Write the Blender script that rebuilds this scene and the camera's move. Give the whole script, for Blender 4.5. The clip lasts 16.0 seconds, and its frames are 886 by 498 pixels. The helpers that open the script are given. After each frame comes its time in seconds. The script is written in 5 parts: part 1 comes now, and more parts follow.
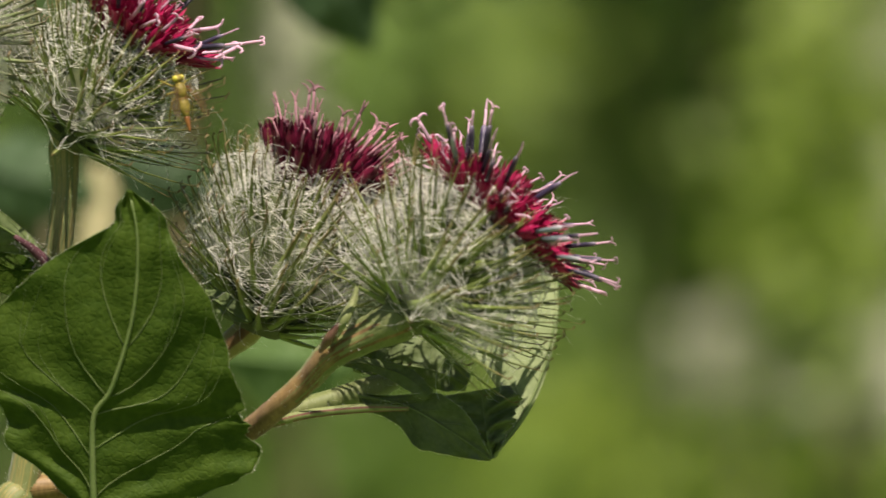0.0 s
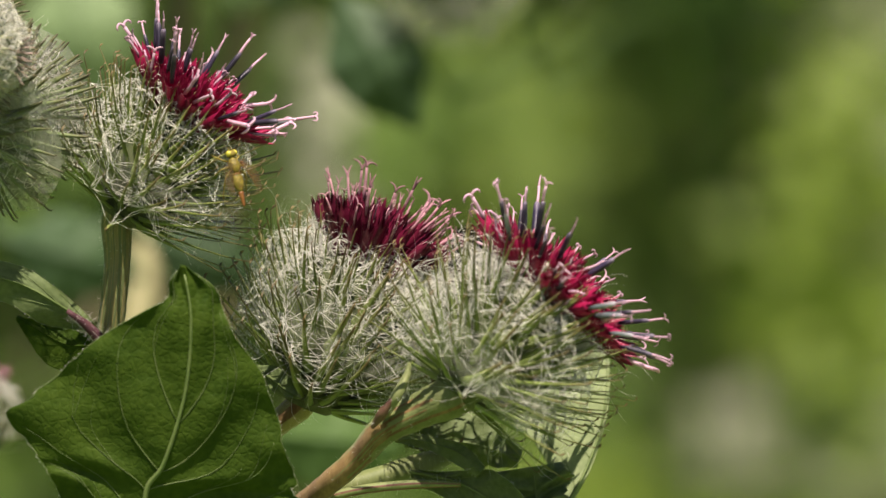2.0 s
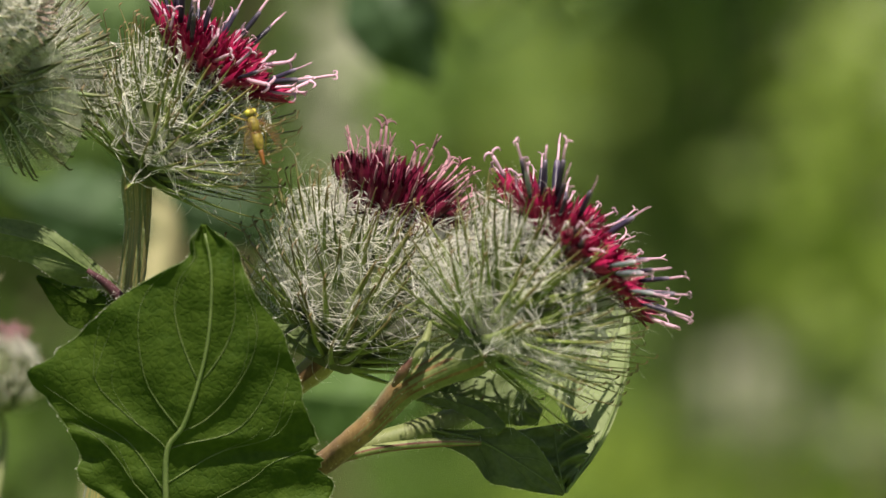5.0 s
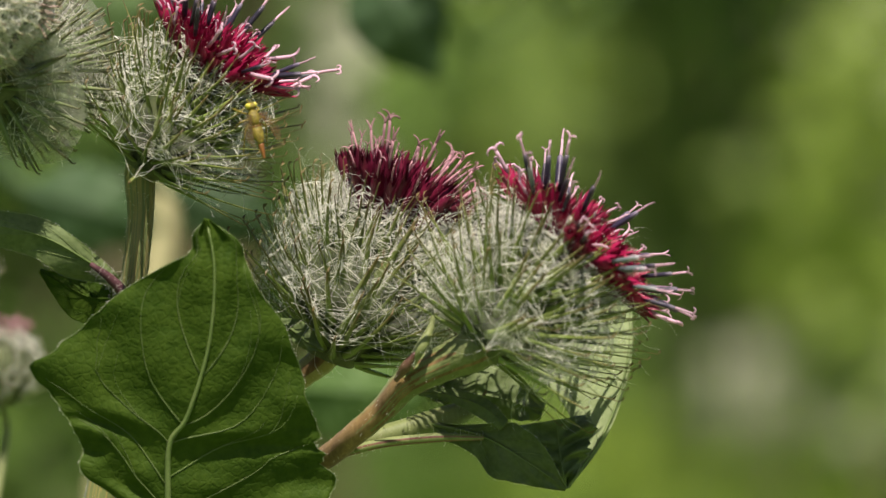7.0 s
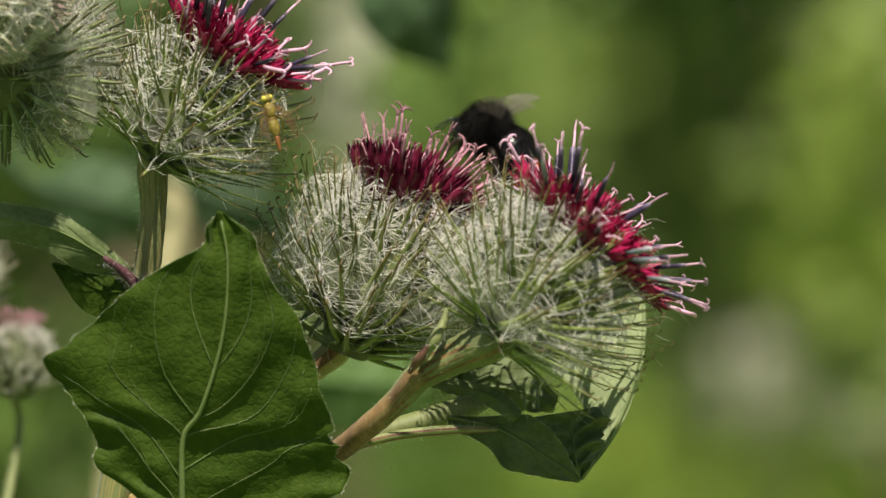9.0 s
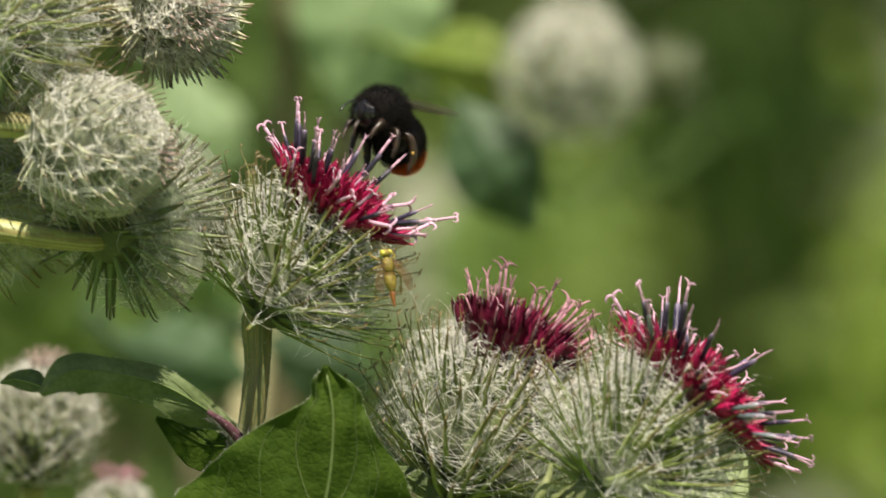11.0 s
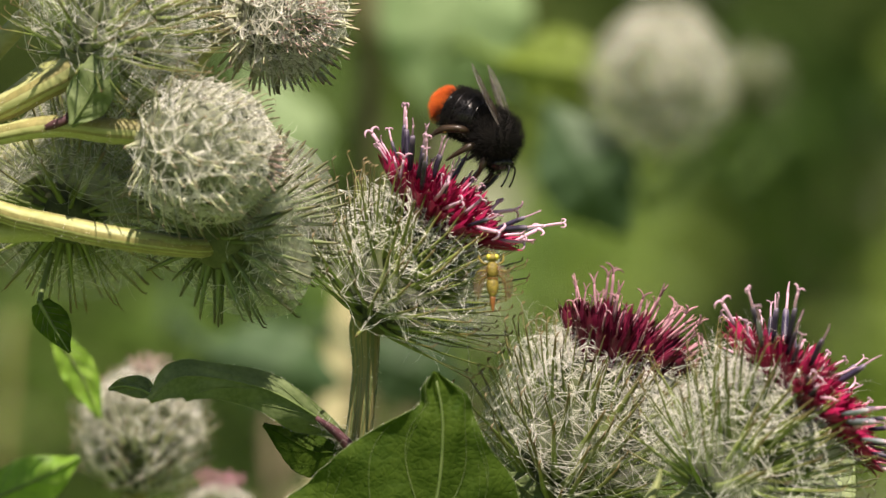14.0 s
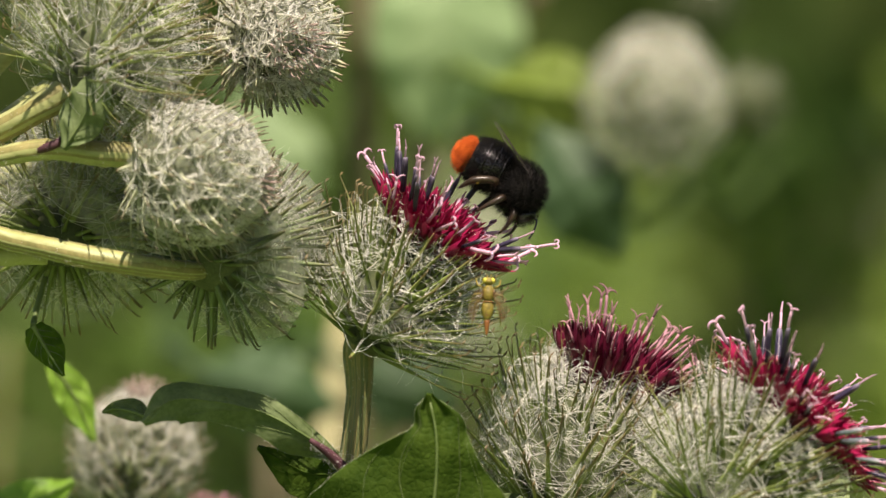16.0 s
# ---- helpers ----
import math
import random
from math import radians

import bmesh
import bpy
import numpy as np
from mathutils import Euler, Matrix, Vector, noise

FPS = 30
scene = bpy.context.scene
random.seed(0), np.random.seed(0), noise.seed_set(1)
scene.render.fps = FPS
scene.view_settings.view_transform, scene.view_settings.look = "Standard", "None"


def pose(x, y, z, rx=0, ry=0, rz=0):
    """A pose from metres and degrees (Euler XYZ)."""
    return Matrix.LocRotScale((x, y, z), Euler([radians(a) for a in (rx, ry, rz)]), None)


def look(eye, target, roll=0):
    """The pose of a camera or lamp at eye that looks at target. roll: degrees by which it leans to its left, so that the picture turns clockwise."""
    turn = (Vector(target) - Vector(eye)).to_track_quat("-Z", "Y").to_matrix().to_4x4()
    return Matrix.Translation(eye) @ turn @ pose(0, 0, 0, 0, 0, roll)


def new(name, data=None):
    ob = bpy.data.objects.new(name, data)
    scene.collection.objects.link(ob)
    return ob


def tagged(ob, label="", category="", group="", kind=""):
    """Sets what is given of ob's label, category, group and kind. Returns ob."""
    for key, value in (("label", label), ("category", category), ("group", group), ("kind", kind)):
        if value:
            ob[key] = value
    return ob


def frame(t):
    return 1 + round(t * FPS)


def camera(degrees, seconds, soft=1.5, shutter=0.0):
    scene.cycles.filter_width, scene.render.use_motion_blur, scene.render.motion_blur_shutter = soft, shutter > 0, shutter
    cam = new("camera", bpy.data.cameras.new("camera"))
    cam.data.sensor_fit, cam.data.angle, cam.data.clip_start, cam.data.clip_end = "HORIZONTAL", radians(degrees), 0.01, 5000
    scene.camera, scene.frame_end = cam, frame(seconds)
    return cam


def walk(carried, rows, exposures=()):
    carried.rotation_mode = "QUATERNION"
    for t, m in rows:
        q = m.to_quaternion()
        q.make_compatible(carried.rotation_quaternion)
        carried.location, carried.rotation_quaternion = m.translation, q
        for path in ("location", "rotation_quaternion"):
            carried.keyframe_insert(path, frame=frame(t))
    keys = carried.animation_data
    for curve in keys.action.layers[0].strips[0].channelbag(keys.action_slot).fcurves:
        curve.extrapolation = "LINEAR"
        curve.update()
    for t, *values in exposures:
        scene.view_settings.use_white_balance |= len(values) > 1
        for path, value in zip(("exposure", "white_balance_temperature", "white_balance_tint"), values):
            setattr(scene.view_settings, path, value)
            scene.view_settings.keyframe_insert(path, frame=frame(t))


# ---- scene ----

# A drawing sheet stands in the plane y = 0: U metres per unit, its middle straight before the last stand of the camera.
U = 0.00007
DIST = 1.3
EYE_Z = 1.05
STANDS = [
    (0, -521, -361, -0.11),
    (0.5, -439, -326, -0.25),
    (1, -440, -282, 0.07),
    (1.5, -450, -242, 0.05),
    (2, -428, -226, 0.10),
    (2.5, -436, -285, 0.03),
    (3, -460, -339, -0.07),
    (3.5, -464, -321, 0.07),
    (3.7, -432, -285, -0.08),
    (5.8, -389, -311, 0.00),
    (6, -396, -312, 0.34),
    (6.5, -413, -303, 0.19),
    (7, -387, -309, 0.13),
    (7.5, -406, -313, -0.28),
    (8, -378, -320, -0.13),
    (8.2, -371, -329, -0.10),
    (10.3, -357, -222, -0.06),
    (10.5, -312, -170, 0.09),
    (11, -179, -48, 0.16),
    (11.5, -75, 21, 0.09),
    (12, 78, 105, -0.08),
    (12.5, 111, 139, 0.15),
    (13, 66, 17, 0.11),
    (13.5, 30, -56, 0.16),
    (14, 12, -38, 0.09),
    (14.5, 30, -36, -0.07),
    (15, 31, -38, -0.24),
    (15.5, 13, -22, -0.19),
    (16, 0, 0, -0.17),
]


def eye_at(ox, oy):
    """The lens moves a little as the holder pans."""
    return Vector((-0.000068 * ox, -DIST, EYE_Z - 0.000012 * oy))


def P(u, v, back=0.0, stand=0.0):
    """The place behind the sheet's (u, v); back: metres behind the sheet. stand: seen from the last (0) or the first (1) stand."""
    eye = eye_at(-521 * stand, -361 * stand)
    p = Vector(((u - 784) * U, 0, EYE_Z + (441 - v) * U))
    return eye + (p - eye) * ((DIST + back) / DIST)


cam = camera(4.836, 16.0, soft=1.4, shutter=0.35)
cam.data.dof.use_dof = True
cam.data.dof.focus_distance = DIST
cam.data.dof.aperture_fstop = 22
cam.data.dof.aperture_blades = 0
path = []
for t, ox, oy, roll in STANDS:
    path.append((t, look(eye_at(ox, oy), (-ox * U, 0, EYE_Z + oy * U), roll)))
walk(cam, path, exposures=[(0, 0.68, 6750, 18), (1.5, 0.74, 6750, 18), (3, 0.86, 6750, 18), (3.7, 0.86, 6750, 18), (5.8, 0.69, 6600, 14), (8.2, 0.69, 6600, 14), (10.5, 0.82, 6600, 14), (12.5, 1.05, 6700, 16), (13, 0.97, 6750, 18), (15, 0.94, 6850, 20), (16, 0.90, 6850, 20)])

# ---- light ----
SUN_EL, SUN_AZ = 62, 175  # degrees; azimuth from the viewing direction to the right
world = bpy.data.worlds.new("sky")
scene.world = world
world.use_nodes = True
wn = world.node_tree.nodes
sky = wn.new("ShaderNodeTexSky")
sky.sky_type = "NISHITA"
sky.sun_disc = False
sky.sun_elevation = radians(SUN_EL)
sky.sun_rotation = radians(SUN_AZ)
sky.dust_density = 1.2
wn["Background"].inputs["Strength"].default_value = 0.045
world.node_tree.links.new(sky.outputs[0], wn["Background"].inputs["Color"])
sun_data = bpy.data.lights.new("sun", "SUN")
sun_data.energy = 5.0
sun_data.angle = radians(0.53)
sun_data.color = (1.0, 0.93, 0.80)
sun = new("sun", sun_data)
sun_dir = Vector((math.cos(radians(SUN_EL)) * math.sin(radians(SUN_AZ)), math.cos(radians(SUN_EL)) * math.cos(radians(SUN_AZ)), math.sin(radians(SUN_EL))))
sun.matrix_world = look(sun_dir * 20, (0, 0, 0))


# ---- materials ----
def mat(name, a, b, rough=0.6, scale=300.0, bump=0.2, through_light=0.0, glow_tint=None, ramp=None, sheen=0.0, stretch=(1, 1, 1), spec=0.4, vary=0.25, fine=6.0, coord="Object", cover=None, distance=0.0002, cells=0):
    """Two colours mixed by noise at two scales; through_light: share of light passing; ramp: stops along the piece's own length; cover: share of a web's holes."""
    m = bpy.data.materials.new(name)
    m.use_nodes = True
    nt = m.node_tree
    N, L = nt.nodes, nt.links
    bsdf, out = N["Principled BSDF"], N["Material Output"]
    tc = N.new("ShaderNodeTexCoord")
    mp = N.new("ShaderNodeMapping")
    mp.inputs["Scale"].default_value = stretch
    L.new(tc.outputs[coord], mp.inputs[0])
    n1, n2 = N.new("ShaderNodeTexNoise"), N.new("ShaderNodeTexNoise")
    for n, k in ((n1, scale), (n2, scale * fine)):
        n.inputs["Scale"].default_value = k
        n.inputs["Detail"].default_value = 4
        L.new(mp.outputs[0], n.inputs["Vector"])
    blend = N.new("ShaderNodeMath")
    blend.operation = "MULTIPLY_ADD"
    blend.inputs[1].default_value = 0.45
    L.new(n2.outputs["Fac"], blend.inputs[0])
    add = N.new("ShaderNodeMath")
    add.operation = "MULTIPLY"
    add.inputs[1].default_value = 0.6
    L.new(n1.outputs["Fac"], add.inputs[0])
    L.new(add.outputs[0], blend.inputs[2])
    cr = N.new("ShaderNodeMapRange")
    cr.inputs["From Min"].default_value, cr.inputs["From Max"].default_value = 0.38, 0.68
    L.new(blend.outputs[0], cr.inputs["Value"])
    mix = N.new("ShaderNodeMix")
    mix.data_type = "RGBA"
    mix.inputs[6].default_value, mix.inputs[7].default_value = (*a, 1), (*b, 1)
    L.new(cr.outputs[0], mix.inputs["Factor"])
    colour = mix.outputs[2]
    if ramp:
        sep = N.new("ShaderNodeSeparateXYZ")
        L.new(tc.outputs["Generated"], sep.inputs[0])
        rp = N.new("ShaderNodeValToRGB")
        els = rp.color_ramp.elements
        while len(els) < len(ramp):
            els.new(0.5)
        for e, (pos, c) in zip(els, ramp):
            e.position, e.color = pos, (*c, 1)
        L.new(sep.outputs["Z"], rp.inputs[0])
        mul = N.new("ShaderNodeMix")
        mul.data_type = "RGBA"
        mul.inputs["Factor"].default_value = 0.75
        L.new(colour, mul.inputs[6])
        L.new(rp.outputs[0], mul.inputs[7])
        colour = mul.outputs[2]
    if vary:
        oi = N.new("ShaderNodeObjectInfo")
        hsv = N.new("ShaderNodeHueSaturation")
        mr = N.new("ShaderNodeMapRange")
        mr.inputs["To Min"].default_value, mr.inputs["To Max"].default_value = 1 - vary, 1 + vary
        L.new(oi.outputs["Random"], mr.inputs["Value"])
        L.new(mr.outputs[0], hsv.inputs["Value"])
        L.new(colour, hsv.inputs["Color"])
        colour = hsv.outputs[0]
    L.new(colour, bsdf.inputs["Base Color"])
    bsdf.inputs["Roughness"].default_value = rough
    bsdf.inputs["Specular IOR Level"].default_value = spec
    if sheen:
        bsdf.inputs["Sheen Weight"].default_value = sheen
    if bump:
        bp = N.new("ShaderNodeBump")
        bp.inputs["Strength"].default_value = bump
        bp.inputs["Distance"].default_value = distance
        L.new(blend.outputs[0], bp.inputs["Height"])
        L.new(bp.outputs[0], bsdf.inputs["Normal"])
        if cells:
            vo = N.new("ShaderNodeTexVoronoi")
            vo.feature = "DISTANCE_TO_EDGE"
            vo.inputs["Scale"].default_value = cells
            warp = N.new("ShaderNodeMix")
            warp.data_type = "VECTOR"
            warp.inputs["Factor"].default_value = 0.0012
            L.new(mp.outputs[0], warp.inputs[4])
            L.new(n1.outputs["Color"], warp.inputs[5])
            L.new(warp.outputs[1], vo.inputs["Vector"])
            net = N.new("ShaderNodeMapRange")
            net.inputs["From Max"].default_value = 0.16
            L.new(vo.outputs["Distance"], net.inputs["Value"])
            b2 = N.new("ShaderNodeBump")
            b2.inputs["Strength"].default_value = 0.2
            b2.inputs["Distance"].default_value = 0.0003
            L.new(net.outputs[0], b2.inputs["Height"])
            L.new(bp.outputs[0], b2.inputs["Normal"])
            L.new(b2.outputs[0], bsdf.inputs["Normal"])
    surface = bsdf.outputs[0]
    if through_light:
        tl = N.new("ShaderNodeBsdfTranslucent")
        if glow_tint:
            tint = N.new("ShaderNodeMix")
            tint.data_type, tint.blend_type = "RGBA", "MULTIPLY"
            tint.inputs["Factor"].default_value = 1.0
            tint.inputs[7].default_value = (*glow_tint, 1)
            L.new(colour, tint.inputs[6])
            L.new(tint.outputs[2], tl.inputs["Color"])
        else:
            L.new(colour, tl.inputs["Color"])
        ms = N.new("ShaderNodeMixShader")
        ms.inputs[0].default_value = through_light
        L.new(surface, ms.inputs[1])
        L.new(tl.outputs[0], ms.inputs[2])
        surface = ms.outputs[0]
    if cover is not None:
        tr = N.new("ShaderNodeBsdfTransparent")
        cm = N.new("ShaderNodeMapRange")
        cm.inputs["From Min"].default_value, cm.inputs["From Max"].default_value = 0.35, 0.7
        cm.inputs["To Min"].default_value, cm.inputs["To Max"].default_value = cover[0], cover[1]
        L.new(blend.outputs[0], cm.inputs["Value"])
        ms = N.new("ShaderNodeMixShader")
        L.new(cm.outputs[0], ms.inputs[0])
        L.new(tr.outputs[0], ms.inputs[1])
        L.new(surface, ms.inputs[2])
        surface = ms.outputs[0]
    L.new(surface, out.inputs["Surface"])
    return m


# Core colour darkened to paint shade into the gaps between bracts.
M_CORE_SHADE = mat("involucre", (0.035, 0.048, 0.018), (0.09, 0.105, 0.045), 0.8, 500, 0.4)
M_BRACT = mat("bract", (0.20, 0.26, 0.07), (0.34, 0.39, 0.14), 0.5, 400, 0.2, 0.3, ramp=[(0.0, (0.18, 0.25, 0.06)), (0.45, (0.21, 0.28, 0.07)), (0.75, (0.23, 0.24, 0.08)), (0.9, (0.18, 0.11, 0.05)), (1.0, (0.11, 0.035, 0.025))], stretch=(1, 1, 0.3), vary=0.35)
# Darker copy of the green bract, its shade put into the colour.
M_BRACT_SHADE = mat("shade_tone_bract", (0.10, 0.15, 0.05), (0.19, 0.24, 0.10), 0.55, 400, 0.2, 0.15, ramp=[(0.0, (0.10, 0.14, 0.05)), (0.6, (0.15, 0.20, 0.08)), (1.0, (0.09, 0.06, 0.035))], stretch=(1, 1, 0.3), vary=0.35)
M_BRACT_GREY = mat("grey_bract", (0.42, 0.46, 0.26), (0.60, 0.62, 0.42), 0.6, 400, 0.2, 0.3, ramp=[(0.0, (0.48, 0.50, 0.34)), (0.5, (0.44, 0.46, 0.30)), (0.8, (0.33, 0.32, 0.20)), (1.0, (0.17, 0.06, 0.05))], stretch=(1, 1, 0.3), vary=0.35)
M_WEB = mat("cobweb_hair", (0.82, 0.81, 0.73), (0.94, 0.93, 0.88), 0.7, 300, 0, 0.42, vary=0.05)
M_VEIL = mat("cobweb_film", (0.55, 0.57, 0.43), (0.72, 0.73, 0.60), 0.9, 450, 0, 0.45, cover=(0.02, 0.34), vary=0.05, fine=5)
M_VEIL_THIN = mat("thin_cobweb_film", (0.55, 0.57, 0.43), (0.72, 0.73, 0.60), 0.9, 600, 0, 0.45, cover=(0.0, 0.07), vary=0.05, fine=5)
M_SKIRT = mat("cobweb_skirt", (0.60, 0.62, 0.50), (0.74, 0.76, 0.64), 0.9, 260, 0, 0.5, cover=(0.0, 0.32), vary=0.05, fine=9)
M_SKIRT_PALE = mat("dense_cobweb_skirt", (0.62, 0.64, 0.52), (0.76, 0.78, 0.66), 0.9, 260, 0, 0.6, cover=(0.22, 0.55), vary=0.05, fine=9)
M_FELT = mat("felted_cobweb", (0.42, 0.45, 0.32), (0.62, 0.64, 0.50), 0.9, 500, 0.3, 0.3, cover=(0.02, 0.38), vary=0.05, fine=5)
M_COROLLA = mat("crimson_corolla", (0.19, 0.005, 0.034), (0.35, 0.015, 0.078), 0.35, 700, 0.25, 0.12, ramp=[(0.0, (0.16, 0.01, 0.045)), (0.55, (0.25, 0.005, 0.04)), (1.0, (0.34, 0.016, 0.075))], stretch=(1, 1, 0.25), vary=0.35)
M_COROLLA_DARK = mat("maroon_corolla", (0.075, 0.004, 0.016), (0.16, 0.010, 0.038), 0.4, 700, 0.25, 0.12, stretch=(1, 1, 0.25), vary=0.4)
M_ANTHER = mat("dark_anther_tube", (0.012, 0.009, 0.022), (0.06, 0.05, 0.085), 0.38, 800, 0.2, ramp=[(0.0, (0.02, 0.012, 0.03)), (0.75, (0.02, 0.015, 0.035)), (1.0, (0.20, 0.16, 0.22))], stretch=(1, 1, 0.15), vary=0.4)
M_ANTHER_PALE = mat("grey_anther_tube", (0.09, 0.11, 0.12), (0.24, 0.27, 0.28), 0.4, 800, 0.2, ramp=[(0.0, (0.05, 0.05, 0.07)), (0.6, (0.14, 0.17, 0.18)), (1.0, (0.40, 0.36, 0.40))], stretch=(1, 1, 0.15), vary=0.4)
M_STYLE = mat("pink_style", (0.55, 0.30, 0.42), (0.74, 0.52, 0.62), 0.5, 600, 0.1, 0.25, vary=0.25)
M_STYLE_OLD = mat("faded_style", (0.36, 0.14, 0.20), (0.62, 0.36, 0.40), 0.6, 600, 0.1, 0.25, vary=0.35)
M_TIP = mat("pinkish_bract_tip", (0.40, 0.27, 0.24), (0.58, 0.46, 0.40), 0.6, 600, 0.1, 0.25, vary=0.3)
M_STEM = mat("ribbed_stem", (0.18, 0.17, 0.05), (0.30, 0.26, 0.09), 0.55, 500, 0.5, 0.0, stretch=(1, 1, 0.12), vary=0.1, sheen=0.15)
M_STEM_BROWN = mat("brown_ribbed_stem", (0.11, 0.055, 0.018), (0.25, 0.165, 0.06), 0.55, 400, 0.5, 0.0, stretch=(1, 1, 0.2), vary=0.1, sheen=0.15)
M_STEM_GREEN = mat("pale_green_stem", (0.30, 0.33, 0.10), (0.47, 0.48, 0.21), 0.5, 350, 0.4, 0.12, stretch=(0.3, 1, 1), vary=0.1, sheen=0.1)
M_STEM_OLIVE = mat("olive_stem", (0.12, 0.150, 0.045), (0.185, 0.21, 0.075), 0.6, 500, 0.5, 0.0, stretch=(1, 1, 0.2), vary=0.1, sheen=0.1)
M_NODE = mat("purple_node", (0.10, 0.03, 0.03), (0.17, 0.10, 0.055), 0.5, 500, 0.3)
M_PURPLE = mat("purple_stalk", (0.045, 0.012, 0.020), (0.090, 0.035, 0.040), 0.7, 500, 0.3)
M_LEAF = mat("green_leaf", (0.046, 0.094, 0.008), (0.088, 0.148, 0.016), 0.66, 160, 0.7, 0.42, glow_tint=(1.4, 1.6, 0.5), fine=7, distance=0.0005, spec=0.18, cells=1000)
M_LEAF_UNDER = mat("felted_leaf", (0.085, 0.125, 0.040), (0.155, 0.20, 0.078), 0.7, 260, 0.6, 0.3, glow_tint=(1.3, 1.5, 0.7), distance=0.0003)
M_LEAF_PALE = mat("pale_leaf_underside", (0.23, 0.29, 0.13), (0.33, 0.39, 0.20), 0.8, 260, 0.5, 0.35)
M_LEAF_BRIGHT = mat("young_leaf", (0.16, 0.32, 0.03), (0.26, 0.42, 0.06), 0.45, 200, 0.7, 0.35)
M_LEAF_PUCKER = mat("puckered_leaf", (0.085, 0.20, 0.018), (0.15, 0.29, 0.035), 0.5, 200, 0.7, 0.3, cells=600)
M_VEIN = mat("leaf_vein", (0.105, 0.16, 0.045), (0.16, 0.205, 0.07), 0.5, 500, 0.2, 0.2)


# ---- mesh helpers ----
def from_lists(name, verts, faces, material, smooth=True):
    me = bpy.data.meshes.new(name)
    me.from_pydata([tuple(v) for v in verts], [], faces)
    me.materials.append(material)
    if smooth:
        me.polygons.foreach_set("use_smooth", [True] * len(me.polygons))
    me.update()
    return me


def put(name, me, parent=None, m=None, label=""):
    ob = new(name, me)
    ob.parent = parent
    if m is not None:
        ob.matrix_basis = m
    if label:
        ob["label"] = label
    return ob


def part(name, bm, material, parent, label=""):
    me = bpy.data.meshes.new(name)
    bm.to_mesh(me)
    bm.free()
    me.materials.append(material)
    me.polygons.foreach_set("use_smooth", [True] * len(me.polygons))
    return put(name, me, parent, None, label)


def thing(name, m, label, category, group="", kind=""):
    ob = new(name)
    ob.empty_display_size = 0.005
    ob.matrix_basis = m
    return tagged(ob, label, category, group, kind)


def smooth_line(points, n):
    """Catmull-Rom through the points, n samples."""
    pts = [Vector(p) for p in points]
    pts = [pts[0] * 2 - pts[1]] + pts + [pts[-1] * 2 - pts[-2]]
    out = []
    spans = len(pts) - 3
    for i in range(n):
        f = i / (n - 1) * spans
        k = min(int(f), spans - 1)
        t = f - k
        a, b, c, d = pts[k:k + 4]
        out.append(0.5 * (2 * b + (c - a) * t + (2 * a - 5 * b + 4 * c - d) * t * t + (3 * b - a - 3 * c + d) * t ** 3))
    return out


def tube(line, radii, segs=12, ribs=0.0, twist=0.0, rng=None):
    """Vertices and faces of a closed tube along a line."""
    verts, faces = [], []
    n = len(line)
    side = None
    for i, p in enumerate(line):
        d = (line[min(i + 1, n - 1)] - line[max(i - 1, 0)]).normalized()
        if side is None:
            side = d.orthogonal().normalized()
        side = (side - d * side.dot(d)).normalized()
        up = d.cross(side)
        for k in range(segs):
            a = 2 * math.pi * k / segs + twist * i
            r = radii[i] * (1 + ribs * (1 if k % 2 else -1))
            if rng:
                r *= 1 + rng.uniform(-0.04, 0.04)
            verts.append(p + (side * math.cos(a) + up * math.sin(a)) * r)
    for i in range(n - 1):
        for k in range(segs):
            k2 = (k + 1) % segs
            faces.append((i * segs + k, i * segs + k2, (i + 1) * segs + k2, (i + 1) * segs + k))
    faces.append(tuple(range(segs))[::-1])
    faces.append(tuple((n - 1) * segs + k for k in range(segs)))
    return verts, faces


def strands(name, lines, radius, material, taper=0.5):
    """Many thin three-sided hairs in one mesh."""
    verts, faces = [], []
    for pts in lines:
        n = len(pts)
        base = len(verts)
        side = (pts[-1] - pts[0]).orthogonal().normalized()
        d = (pts[-1] - pts[0]).normalized()
        up = d.cross(side)
        for i, p in enumerate(pts):
            r = radius * (1 - taper * i / (n - 1))
            for c, s in ((1, 0), (-0.5, 0.866), (-0.5, -0.866)):
                verts.append(p + side * (c * r) + up * (s * r))
        for i in range(n - 1):
            for k in range(3):
                k2 = (k + 1) % 3
                faces.append((base + i * 3 + k, base + i * 3 + k2, base + i * 3 + 3 + k2, base + i * 3 + 3 + k))
    return from_lists(name, verts, faces, material)


def aim(p, d, up=(0, 0, 1)):
    """A pose at p whose z looks along d and whose y leans to up."""
    z = Vector(d).normalized()
    x = Vector(up).cross(z)
    x = x.normalized() if x.length > 1e-6 else z.orthogonal().normalized()
    y = z.cross(x)
    m = Matrix((x, y, z)).transposed().to_4x4()
    m.translation = p
    return m


